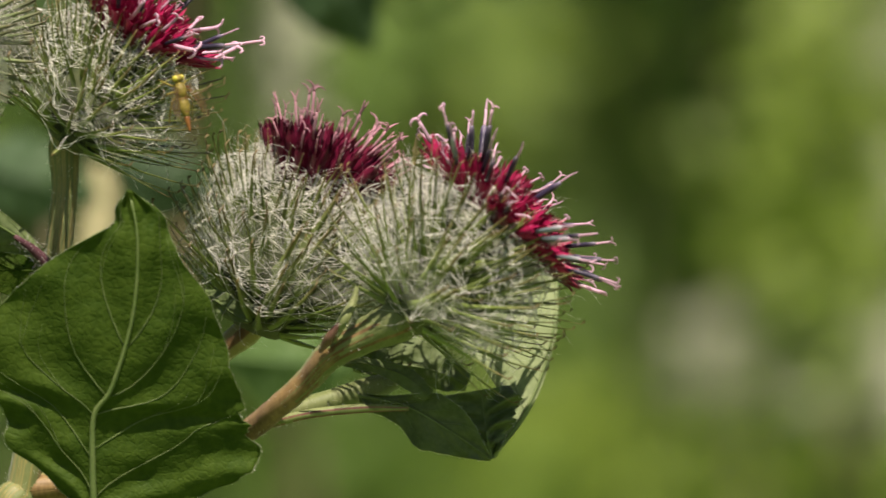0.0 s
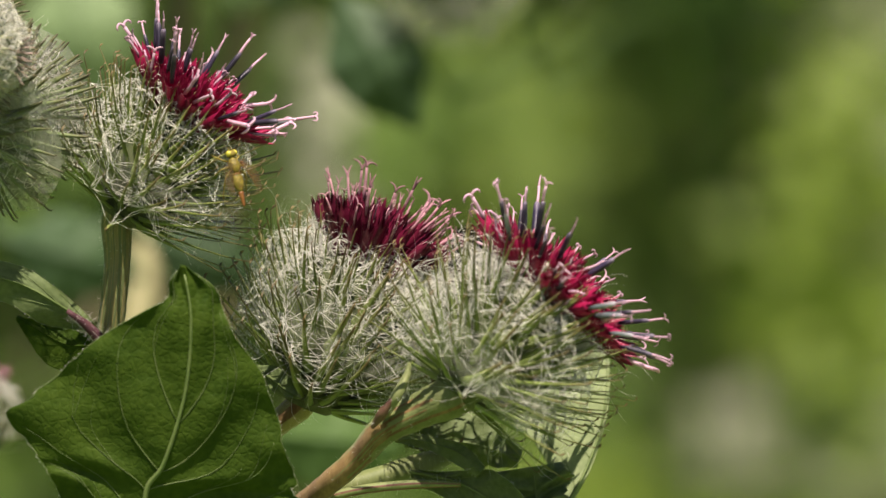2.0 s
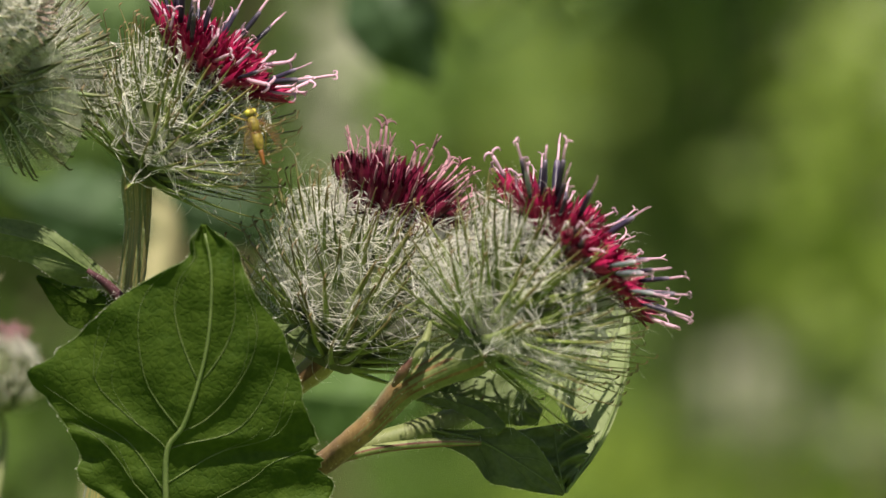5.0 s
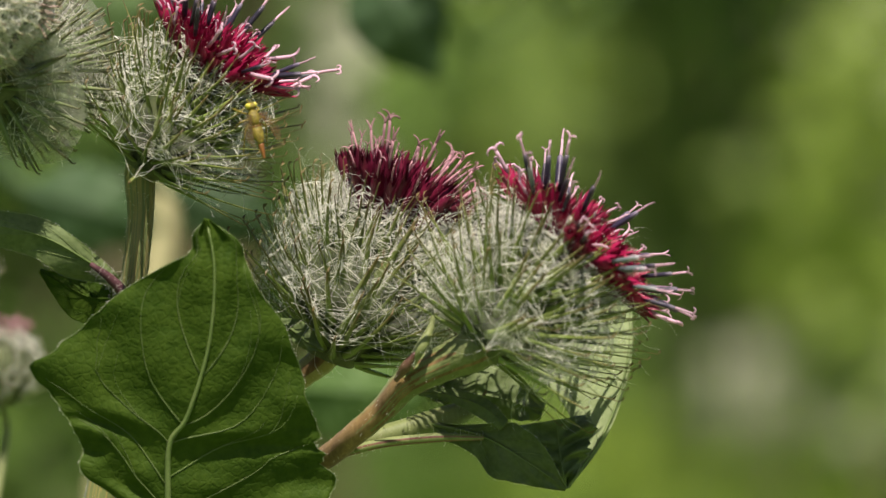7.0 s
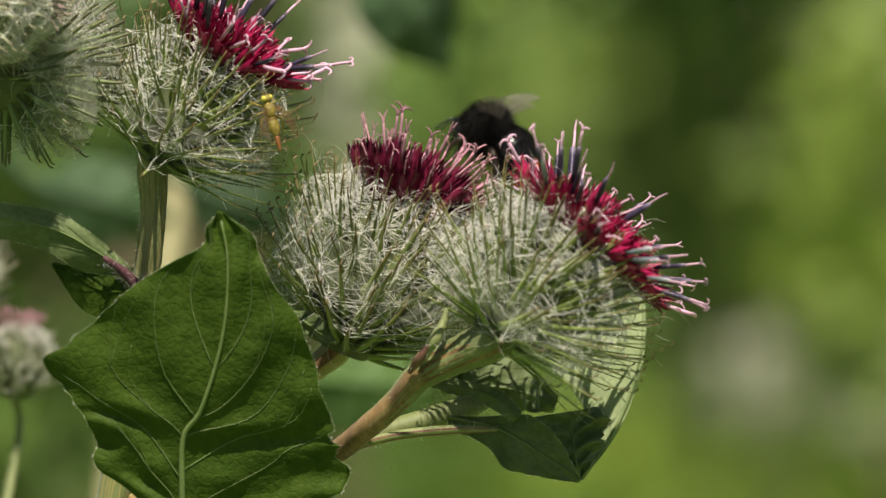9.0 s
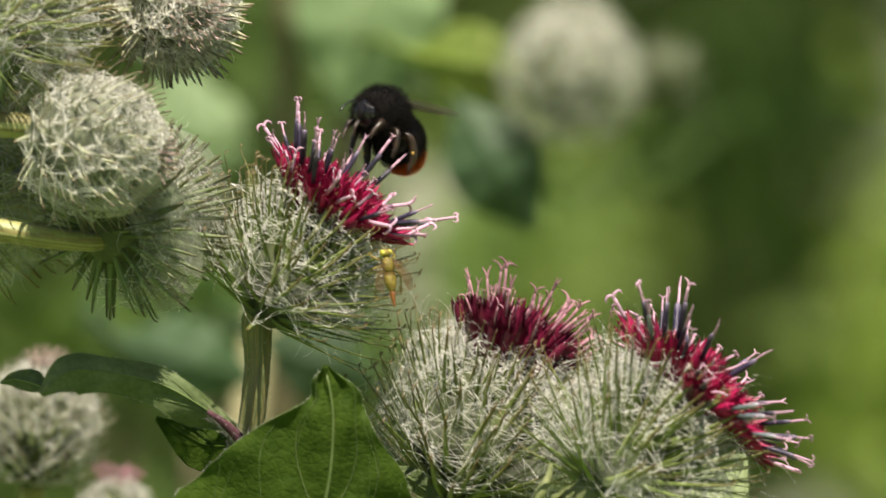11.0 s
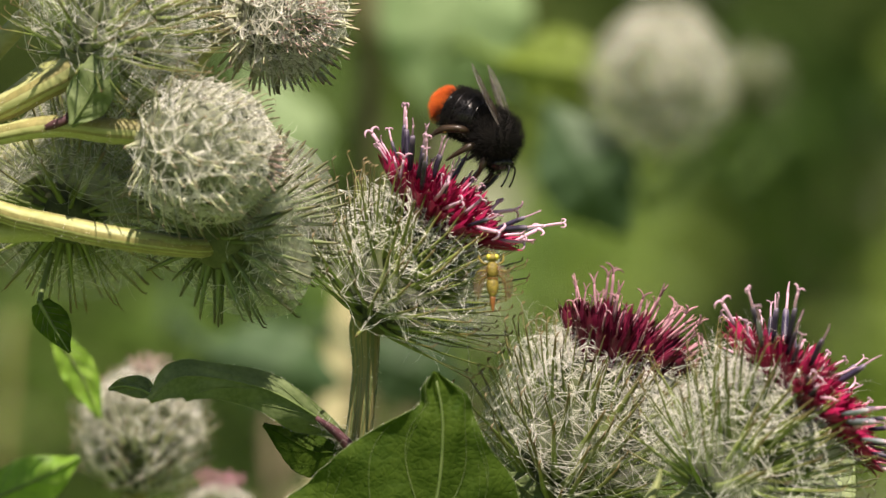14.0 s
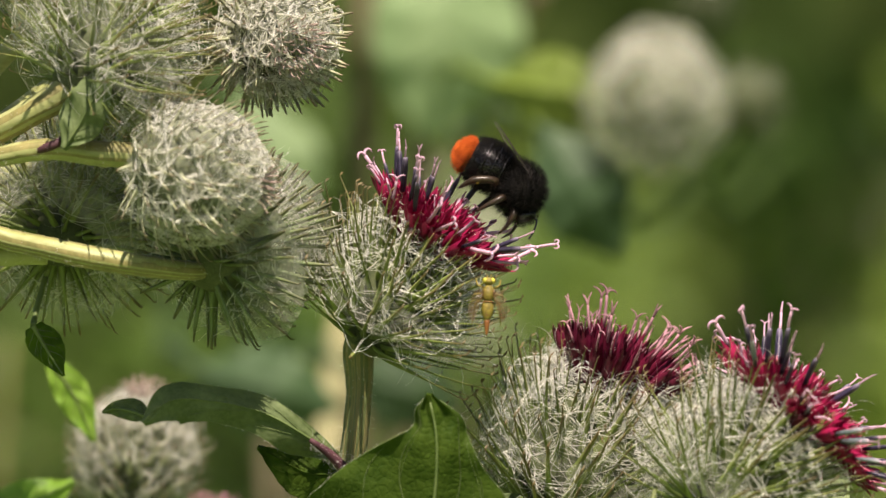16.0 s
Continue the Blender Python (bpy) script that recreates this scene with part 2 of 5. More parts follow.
# ---- flower heads ----
def bract_mesh(width, curve, hook, material, spine=0.42):
    """A keeled bract of length 1 along z: a broad scale at the foot, a slender spine above (its share of the width), curving towards y, with a hooked tip."""
    verts, faces = [], []
    rows = [(0, 1.0), (0.12, 0.92), (0.28, (1 + 1.2 * spine) / 2.6), (0.5, spine), (0.75, spine * 0.76), (0.92, spine * 0.52), (0.97, spine * 0.44)]
    for f, w in rows:
        y = curve * f * f
        verts += [(-width * w / 2, y, f), (width * w / 2, y, f), (0, y - width * w * 0.35, f)]
    y = curve * 0.94
    verts += [(0, y + hook * 0.022, 1.0), (0, y + hook * 0.055, 0.992)]
    n = len(rows)
    for i in range(n - 1):
        for k in range(3):
            k2 = (k + 1) % 3
            faces.append((i * 3 + k, i * 3 + k2, i * 3 + 3 + k2, i * 3 + 3 + k))
    b = (n - 1) * 3
    t = n * 3
    for k in range(3):
        faces.append((b + k, b + (k + 1) % 3, t))
    faces.append((b, t + 1, t))
    faces.append((b + 1, t, t + 1))
    return from_lists("bract", verts, faces, material)


BRACTS = {
    "green": [bract_mesh(w, c, h, M_BRACT) for w, c, h in ((0.115, 0.08, 1), (0.102, 0.14, 1.2), (0.125, 0.03, 0.9), (0.108, 0.18, 1.3), (0.095, -0.04, 1))],
    "broad": [bract_mesh(w, c, h, M_BRACT_SHADE, 0.6) for w, c, h in ((0.155, 0.08, 1.2), (0.14, 0.14, 1.4), (0.17, 0.03, 1.1), (0.145, 0.18, 1.5), (0.13, -0.05, 1.2))],
    "grey": [bract_mesh(w, c, h, M_BRACT_GREY, 0.5) for w, c, h in ((0.20, 0.16, 1), (0.17, 0.24, 1.2), (0.24, 0.12, 0.9), (0.19, 0.32, 1.3), (0.16, 0.06, 1))],
}
CURVE = 0.12


def corolla_mesh(material, flare, girth=1.0):
    """A tube of five fused petals with free lobes; length 1."""
    verts, faces = [], []
    segs = 10
    for f, r in ((0, 0.04), (0.4, 0.046), (0.55, 0.07), (0.78, 0.084), (0.88, 0.086 * flare), (1.0, 0.095 * flare)):
        for k in range(segs):
            a = 2 * math.pi * k / segs
            z = f
            rr = r * girth * (1.1 if k % 2 else 0.85)
            if f >= 0.88 and k % 2 == 0:
                z = f - (0.07 if f < 1 else 0.2)
                rr *= 0.8
            if f == 1.0 and k % 2:
                z = 1.0 + 0.05 * math.sin(k * 2.1)
                rr *= 0.9 + 0.5 * (flare - 1)
            verts.append((rr * math.cos(a), rr * math.sin(a), z))
    for i in range(5):
        for k in range(segs):
            k2 = (k + 1) % segs
            faces.append((i * segs + k, i * segs + k2, (i + 1) * segs + k2, (i + 1) * segs + k))
    return from_lists("floret", verts, faces, material)


def anther_mesh(material):
    line = [Vector((0.012 * math.sin(f * 2), 0, f)) for f in (0, 0.25, 0.5, 0.75, 0.92, 1.0)]
    v, f = tube(line, [0.062, 0.076, 0.08, 0.078, 0.07, 0.05], 8, 0.1)
    return from_lists("anther_tube", v, f, material)


def style_mesh(curl, seed, material, forked=True, stout=0.85):
    """A slender style of length 1 whose two tips roll back."""
    rng = random.Random(seed)
    verts, faces = [], []
    bow = rng.uniform(-0.06, 0.06)
    line = [Vector((bow * f * f, 0.03 * math.sin(3 * f), f)) for f in (0, 0.3, 0.6, 0.8)]
    v, fc = tube(line, [q * stout for q in (0.07, 0.066, 0.06, 0.062)], 6)
    verts += v
    faces += fc
    for sgn in ((-1, 1) if forked else (1,)):
        pts = []
        p = line[-1].copy()
        ang = 0.12 * sgn
        for i in range(7):
            pts.append(p.copy())
            p += Vector((math.sin(ang), 0.1 * math.sin(ang), math.cos(ang))) * 0.07
            ang += sgn * curl * rng.uniform(0.5, 1.4)
        b = len(verts)
        v, fc = tube(pts, [q * stout for q in (0.052, 0.05, 0.048, 0.044, 0.04, 0.032, 0.018)], 5)
        verts += v
        faces += [tuple(k + b for k in q) for q in fc]
    return from_lists("style", verts, faces, material)


COROLLAS = [corolla_mesh(M_COROLLA, f, 1.5) for f in (0.85, 1.0, 1.2)]
COROLLAS_DARK = [corolla_mesh(M_COROLLA_DARK, f, 1.15) for f in (0.8, 0.95, 1.1)]
ANTHERS = [anther_mesh(M_ANTHER), anther_mesh(M_ANTHER), anther_mesh(M_ANTHER_PALE)]
STYLES = [style_mesh(c, i, M_STYLE) for i, c in enumerate((0.08, 0.35, 0.6, 0.8))] + [style_mesh(0.05, 9, M_STYLE, False)]
STYLES_TIP = [style_mesh(c, 40 + i, M_TIP, False, 0.75) for i, c in enumerate((0.03, 0.12, 0.25))]
STYLES_OLD = [style_mesh(c, 20 + i, M_STYLE_OLD, True, 0.62) for i, c in enumerate((0.03, 0.12, 0.25, 0.4))]


def flower_head(label, base, axis, height, radius, bracts, length, low, high, seed, style="green", web=700, fuzz=250, flower=None, veil=0.72, power=0.9, group="burdock heads", web_r=0.000028, tufts=0, film=None, reach=0.8, net=0.6, net_r=0.000034, skirt=(), skirt_mat=None, hem=0.74):
    """A burdock head: ovoid involucre, hooked bracts in a spiral, cobweb, and florets. low, high: the bracts' rise in degrees at foot and crown."""
    rng = random.Random(seed)
    H = thing("flower_head", aim(base, axis, (0, 1, 0)), label, "flower head", group)

    def profile(t):
        return radius * (math.sin(math.pi * (0.10 + (0.72 if flower and flower[4] != "tip" else 0.86) * t)) ** 0.75), height * t

    verts, faces = [], []
    rings, segs = 14, 22
    for i in range(rings + 1):
        r, z = profile(i / rings)
        for k in range(segs):
            a = 2 * math.pi * k / segs
            rr = r * (1 + 0.03 * math.sin(7 * a + i))
            verts.append((rr * math.cos(a), rr * math.sin(a), z))
    for i in range(rings):
        for k in range(segs):
            k2 = (k + 1) % segs
            faces.append((i * segs + k, i * segs + k2, (i + 1) * segs + k2, (i + 1) * segs + k))
    faces.append(tuple(range(segs))[::-1])
    faces.append(tuple(rings * segs + k for k in range(segs)))
    put("involucre", from_lists("involucre", verts, faces, M_CORE_SHADE), H)

    curves = []
    golden = math.pi * (3 - math.sqrt(5))
    for i in range(bracts):
        t = 0.03 + 0.95 * ((i + 0.5) / bracts) ** power
        a = i * golden + rng.uniform(-0.12, 0.12)
        r, z = profile(t)
        el = radians(low + (high - low) * t ** 0.9 - 14 * max(0, 0.10 - t) / 0.10 + rng.uniform(-9, 9))
        rad = Vector((math.cos(a), math.sin(a), 0))
        swing = Vector((-math.sin(a), math.cos(a), 0)) * rng.uniform(-0.16, 0.16)
        d = (rad * math.cos(el) + Vector((0, 0, 1)) * math.sin(el) + swing).normalized()
        up = (-rad * math.sin(el) + Vector((0, 0, 1)) * math.cos(el))
        L = length * rng.uniform(0.82, 1.12) * (0.8 + 0.2 * math.sin(math.pi * min(1, t + 0.15))) * (1 - (0.45 if flower else 0.1) * max(0, t - 0.6) / 0.4) * (1 + (0.30 if flower else 0.0) * max(0, 0.35 - t) / 0.35)
        p = rad * r * 0.93 + Vector((0, 0, z))
        m = aim(p, d, up) @ Matrix.Diagonal((L, L, L, 1))
        k = rng.randrange(5)
        put("bract", BRACTS[style][k], H, m)
        curves.append((p, d, up, L, t, a))

    def on(i, f):
        p, d, up, L, t, a = curves[i]
        return p + d * (L * f) + up * (CURVE * L * f * f)

    # a net of threads from knots on each bract to the nearest knots round it
    lines = []
    knots = [[on(i, rng.uniform(0.28, 0.48)), on(i, rng.uniform(0.5, reach))] for i in range(bracts)]
    for i in range(bracts if net else 0):
        for a in knots[i]:
            near = []
            for s in (1, 2, 3, 5, 8, 13, 21, 34, 55):
                for j in (i - s, i + s):
                    if 0 <= j < bracts:
                        near += [((b - a).length, b) for b in knots[j]]
            near.sort(key=lambda q: q[0])
            for span, b in near[1:9]:
                if rng.random() > net * (0.45 + 0.75 * curves[i][4]) or span > length * 0.55:
                    continue
                w = span * 0.07
                off = Vector((rng.uniform(-w, w), rng.uniform(-w, w), rng.uniform(-w, w)))
                off2 = Vector((rng.uniform(-w, w), rng.uniform(-w, w), rng.uniform(-w, w)))
                lines.append([a, a.lerp(b, 0.3) + off, a.lerp(b, 0.65) + off2, b])
    if lines:
        tagged(put("cobweb_net", strands("cobweb_net", lines, net_r, M_WEB, 0.3), H, None, "white cobweb net knotted between the bracts"), kind="stuff")
    lines = []
    for _ in range(int(web * (0.9 if net else 1.5))):
        i = rng.randrange(bracts)
        j = i + rng.choice((8, 13, 21, 34, -8, -13, -21, -34, 5))
        if not 0 <= j < bracts or rng.random() > 0.3 + 0.9 * curves[i][4]:
            continue
        a, b = on(i, rng.uniform(0.25, reach)), on(j, rng.uniform(0.25, reach))
        span = (b - a).length
        if span > length * 0.62:
            continue
        w = span * 0.13
        off = Vector((rng.uniform(-w, w), rng.uniform(-w, w), rng.uniform(-w, w)))
        off2 = Vector((rng.uniform(-w, w), rng.uniform(-w, w), rng.uniform(-w, w)))
        lines.append([a, a.lerp(b, 0.25) + off * 0.7, a.lerp(b, 0.5) + off * 0.6 + off2 * 0.5, a.lerp(b, 0.75) + off2 * 0.8, b])
    if lines:
        tagged(put("cobweb", strands("cobweb", lines, web_r, M_WEB, 0.35), H, None, "white cobweb threads between the bracts"), kind="stuff")
    curls = []
    for _ in range(fuzz):
        i = rng.randrange(bracts)
        p = on(i, rng.uniform(0.15, 0.85))
        d = Vector((rng.gauss(0, 1), rng.gauss(0, 1), rng.gauss(0, 1))).normalized()
        turn = Vector((rng.gauss(0, 1), rng.gauss(0, 1), rng.gauss(0, 1))).normalized()
        step = length * rng.uniform(0.05, 0.11)
        pts = []
        for _ in range(7):
            pts.append(p.copy())
            p += d * step
            d = (d + turn.cross(d) * 0.45).normalized()
        curls.append(pts)
    for i in range(bracts):
        for _ in range(tufts):
            p = on(i, rng.uniform(0.45, 0.9))
            d = Vector((rng.gauss(0, 1), rng.gauss(0, 1), rng.gauss(0, 1))).normalized()
            e = Vector((rng.gauss(0, 1), rng.gauss(0, 1), rng.gauss(0, 1))) * 0.4
            h = length * rng.uniform(0.16, 0.36)
            curls.append([p, p + d * h * 0.5, p + (d + e).normalized() * h])
    if curls:
        tagged(put("wool", strands("wool", curls, web_r * 0.6, M_WEB, 0.4), H, None, "fine curled white wool"), kind="stuff")

    if veil:
        verts, faces = [], []
        rings, segs = 12, 36
        for i in range(rings + 1):
            t = 0.02 + (0.62 if flower and flower[4] != "tip" else 0.93) * i / rings
            r, z = profile(t)
            el = radians(low + (high - low) * t ** 0.9)
            for k in range(segs):
                a = 2 * math.pi * k / segs
                q = length * veil * (1 + 0.16 * noise.noise(Vector((math.cos(a) * 2.3, math.sin(a) * 2.3, t * 4 + seed))))
                rr, zz = r + q * math.cos(el), z + q * math.sin(el) + q * 0.1
                verts.append((rr * math.cos(a), rr * math.sin(a), zz))
        for i in range(rings):
            for k in range(segs):
                k2 = (k + 1) % segs
                faces.append((i * segs + k, i * segs + k2, (i + 1) * segs + k2, (i + 1) * segs + k))
        if not flower or flower[4] == "tip":
            faces.append(tuple(rings * segs + k for k in range(segs)))
        put("web_film", from_lists("web_film", verts, faces, film or M_VEIL), H, None, "thin whitish film of cobweb")

    if skirt:
        verts, faces = [], []
        rings, segs = 6, 60
        for t in skirt:
            r, z = profile(t)
            el = radians(low + (high - low) * t ** 0.9)
            b = len(verts)
            for i in range(rings + 1):
                for k in range(segs):
                    a = 2 * math.pi * k / segs
                    f = 0.12 + (hem + 0.10 * noise.noise(Vector((k * 0.9, t * 9, seed)))) * i / rings
                    q = length * 0.95 * f
                    rr, zz = r * 0.93 + q * math.cos(el) - 0.12 * q * f * math.sin(el), z + q * math.sin(el) + 0.12 * q * f * math.cos(el)
                    verts.append((rr * math.cos(a), rr * math.sin(a), zz))
            for i in range(rings):
                for k in range(segs):
                    k2 = (k + 1) % segs
                    faces.append((b + i * segs + k, b + i * segs + k2, b + (i + 1) * segs + k2, b + (i + 1) * segs + k))
        put("web_skirt", from_lists("web_skirt", verts, faces, skirt_mat or M_SKIRT), H, None, "pale translucent cobweb between the lower bracts")

    if flower:
        n, disc, spread, tall, kind = flower
        grains = []
        for i in range(n):
            q = math.sqrt((i + 0.5) / n)
            a = i * golden + rng.uniform(-0.15, 0.15)
            rad = Vector((math.cos(a), math.sin(a), 0))
            lean = radians(spread) * q ** 1.15 + rng.uniform(-0.12, 0.12)
            d = rad * math.sin(lean) + Vector((0, 0, 1)) * math.cos(lean)
            p = rad * disc * q * 0.8 + Vector((0, 0, height * 0.98))
            L = tall * rng.uniform(0.85, 1.12)
            m = aim(p, d, (rng.uniform(-1, 1), rng.uniform(-1, 1), 0.2))
            if kind == "tip":
                put("bract_tip", rng.choice(STYLES_TIP if radius > 0.0045 else STYLES_OLD), H, m @ Matrix.Diagonal((L, L, L, 1)))
                continue
            old = kind == "wilted"
            fl = put("floret", rng.choice(COROLLAS_DARK if old else COROLLAS), H, m @ Matrix.Diagonal((L, L, L, 1)))
            for _ in range(3 if kind == "open" else 0):
                g = p + d * (L * rng.uniform(0.6, 1.04)) + Vector((rng.uniform(-1, 1), rng.uniform(-1, 1), rng.uniform(-1, 1))) * 0.0005
                grains.append([g, g + Vector((0.00004, 0.00003, 0.00005)), g + Vector((0.0001, 0.00004, 0.00006))])
            if old:
                st = rng.uniform(0.3, 0.62)
                if rng.random() < 0.25:
                    continue
                put("style", rng.choice(STYLES_OLD), fl, pose(0, 0, 0.86, rng.uniform(-14, 14), rng.uniform(-14, 14), rng.uniform(0, 360)) @ Matrix.Diagonal((st, st, st, 1)))
                continue
            if rng.random() < (0.48 if q > 0.5 else 0.2):
                h = rng.uniform(0.5, 0.78)
                m2 = pose(0, 0, 0.86, rng.uniform(-10, 10), rng.uniform(-10, 10), rng.uniform(0, 360))
                put("anther_tube", ANTHERS[rng.randrange(3)] if q > 0.8 else ANTHERS[rng.randrange(2)], fl, m2 @ Matrix.Diagonal((h, h, h, 1)))
                st = rng.uniform(0.34, 0.52)
                c = rng.choice((STYLES[0], STYLES[4], STYLES[4], STYLES[1])) if q < 0.75 else STYLES[rng.randrange(1, 4)]
                put("style", c, fl, m2 @ pose(0, 0, h * 0.9, 0, 0, rng.uniform(0, 360)) @ Matrix.Diagonal((st, st, st, 1)))
            elif rng.random() < (0.9 if q > 0.78 else 0.28):
                st = rng.uniform(0.45, 0.75) if q > 0.7 else rng.uniform(0.3, 0.5)
                put("style", STYLES[rng.randrange(1, 4)], fl, pose(0, 0, 0.8, rng.uniform(-25, 25), rng.uniform(-25, 25), rng.uniform(0, 360)) @ Matrix.Diagonal((st, st, st, 1)))
    if flower and flower[4] == "open":
        tagged(put("pollen", strands("pollen", grains, 0.00005, M_WEB, 0.2), H, None, "scattered white pollen grains"), kind="stuff")
    return H


# ---- stems ----
def stem(name, label, points, radii, material, segs=16, ribs=0.05, n=40, hairs=0, seed=1, category="stem", hair_len=0.0007, streak=None, blend=0.0):
    rng = random.Random(seed)
    line = smooth_line(points, n)
    rr = [radii[0] + 0 for _ in line]
    for i in range(n):
        f = i / (n - 1) * (len(radii) - 1)
        k = min(int(f), len(radii) - 2)
        rr[i] = radii[k] + (radii[k + 1] - radii[k]) * (f - k)
    o = line[-1].copy()
    T = thing(name, Matrix.Translation(o), label, category, "burdock stems")
    v, f = tube([p - o for p in line], rr, segs, ribs, 0.0, rng)
    me = from_lists("stalk", v, f, material)
    if streak:
        me.materials.append(streak)
        edge = [rng.uniform(0, 1) for _ in range(segs)]
        share = [0.5 + 0.1 * noise.noise(Vector((i * 0.21, seed, 0))) + blend * (0.35 - i / n) for i in range(n)]
        me.polygons.foreach_set("material_index", [1 if i < (n - 1) * segs and edge[i % segs] < share[i // segs] else 0 for i in range(len(me.polygons))])
    put("stalk", me, T)
    if hairs:
        lines = []
        for _ in range(hairs):
            k = rng.randrange(1, int(n * 0.95))
            d = (line[k] - line[k - 1]).normalized()
            a = rng.uniform(0, 2 * math.pi)
            side = d.orthogonal().normalized()
            out = side * math.cos(a) + d.cross(side) * math.sin(a)
            p = line[k - 1].lerp(line[k], rng.random()) + out * rr[k] * 0.97 - o
            h = hair_len * rng.uniform(0.5, 1.3)
            bend = Vector((rng.uniform(-1, 1), rng.uniform(-1, 1), rng.uniform(-1, 0.6))) * 0.5
            lines.append([p, p + out * h * 0.5, p + (out + bend).normalized() * h])
        tagged(put("hairs", strands("hairs", lines, 0.000011, M_WEB, 0.6), T, None, "short white hairs"), kind="stuff")
    return T


ROOT_A = Vector((0.04, 0.10, -0.02))
ROOT_B = Vector((-0.11, 0.05, -0.02))
JOINT = P(560, 1215, 0.004)
LOW = P(430, 2600, 0.03)
stem("burdock_plant", "ribbed olive-brown burdock stem standing in the ground", [P(668, 560, 0.001), P(636, 612, 0.002), P(635, 690, 0.002), P(624, 800, 0.002), P(598, 980, 0.004), JOINT, P(520, 1400, 0.006), LOW, Vector((0.0, 0.07, 0.6)), ROOT_A],
     [0.0022, 0.0020, 0.0016, 0.0016, 0.0017, 0.0020, 0.0030, 0.005, 0.008, 0.010], M_STEM, 64, 0.02, 120, 600, 3, streak=M_STEM_OLIVE, blend=-0.4)
CBASE = P(1236, 925, -0.012)
stem("burdock_branch", "brown-striped hairy side branch carrying a flower head", [CBASE + Vector((0.0035, 0.0006, 0.0032)), CBASE, P(1190, 946, -0.012), P(1116, 984, -0.011), P(1067, 1034, -0.008), P(1020, 1076, -0.006), P(930, 1140, 0.0), P(760, 1200, 0.004), JOINT + Vector((0.0, 0, -0.001))],
     [0.0028, 0.0026, 0.0022, 0.0018, 0.0015, 0.0014, 0.00135, 0.0015, 0.0017], M_STEM_BROWN, 64, 0.05, 60, 220, 4, streak=M_STEM_OLIVE, blend=1.9)
stem("bract_stalk", "small purple-footed green bract stalk on a branch", [P(1158, 862, -0.0125), P(1152, 894, -0.0140), P(1136, 926, -0.0150), P(1114, 962, -0.0135)], [0.0002, 0.0005, 0.0007, 0.0005], M_STEM_OLIVE, 10, 0.05, 16, 60, 5)
stem("purple_node", "small dark purple node on a branch", [P(1126, 932, -0.0152), P(1110, 958, -0.0146), P(1092, 982, -0.0126)], [0.0002, 0.0007, 0.0003], M_NODE, 12, 0.03, 10, 20, 18)
stem("bud_stalk", "pale yellow-green stalk with a swollen end", [P(1226, 1030, 0.004), P(1180, 1048, 0.002), P(1090, 1075, 0.0), P(990, 1105, 0.0), P(930, 1140, 0.001)], [0.0010, 0.0015, 0.0014, 0.0011, 0.0010], M_STEM_OLIVE, 14, 0.04, 30, 250, 6)
stem("burdock_branch", "short brown branch under a wilted flower head", [P(985, 890, 0.010), P(958, 942, 0.010), P(890, 1000, 0.010), P(780, 1120, 0.008), P(640, 1205, 0.006), JOINT], [0.0022, 0.0018, 0.0014, 0.0014, 0.0015, 0.0017], M_STEM, 18, 0.05, 40, 200, 7, streak=M_STEM_BROWN)
FORK = P(-420, 560, 0.012)
stem("burdock_plant", "thick green burdock stalk standing in the ground", [P(-330, 480, 0.012), FORK, P(-520, 1500, 0.02), Vector((-0.1, 0.04, 0.5)), ROOT_B], [0.0020, 0.0035, 0.006, 0.009, 0.011], M_STEM_GREEN, 16, 0.05, 60, 0, 8)
FBASE = P(352, 478, -0.006)
# Darker streaks gather at the head end, painting in the bud's shade.
stem("burdock_branch", "sunlit yellow-green branch with a split groove", [FBASE + Vector((0.002, 0.003, 0.0016)), FBASE, P(260, 470, -0.010), P(150, 452, -0.010), P(40, 428, -0.008), P(-110, 402, -0.004), P(-330, 480, 0.010)], [0.0009, 0.0011, 0.0013, 0.0014, 0.0013, 0.0012, 0.0018], M_STEM_GREEN, 30, 0.05, 80, 300, 9, streak=M_STEM, blend=0.5)
stem("burdock_branch", "thin yellow-green branch beside a thicker one", [P(85, 455, -0.004), P(20, 450, -0.004), P(-60, 455, -0.002), P(-330, 485, 0.012)], [0.0008, 0.0013, 0.0014, 0.0016], M_STEM_GREEN, 12, 0.05, 30, 100, 10)
DBASE = P(242, 275, -0.012)
# Same painted darkening towards the bud end.
stem("burdock_branch", "yellow-green branch with a purple node", [DBASE + Vector((0.004, -0.001, -0.001)), DBASE, P(170, 270, -0.012), P(89, 262, -0.012), P(0, 276, -0.010), P(-110, 306, -0.006), P(-330, 475, 0.010)], [0.0017, 0.0016, 0.0015, 0.0013, 0.0012, 0.0012, 0.0018], M_STEM_GREEN, 26, 0.05, 50, 250, 11, streak=M_STEM, blend=0.4)
stem("node_bract", "purple-red node bract on a green branch", [P(118, 232, -0.013), P(104, 250, -0.0135), P(88, 258, -0.0133), P(55, 268, -0.012)], [0.0002, 0.0005, 0.0006, 0.0004], M_PURPLE, 10, 0.05, 14, 40, 12)
HBASE = P(120, 160, -0.010)
stem("burdock_branch", "stout green branch with red-brown ridge", [HBASE + Vector((0.0026, 0.001, 0.003)), HBASE, P(60, 195, -0.010), P(-10, 232, -0.008), P(-110, 272, -0.004), P(-330, 470, 0.010)], [0.0020, 0.0019, 0.0017, 0.0016, 0.0015, 0.0020], M_STEM_GREEN, 24, 0.05, 50, 250, 13, streak=M_STEM)

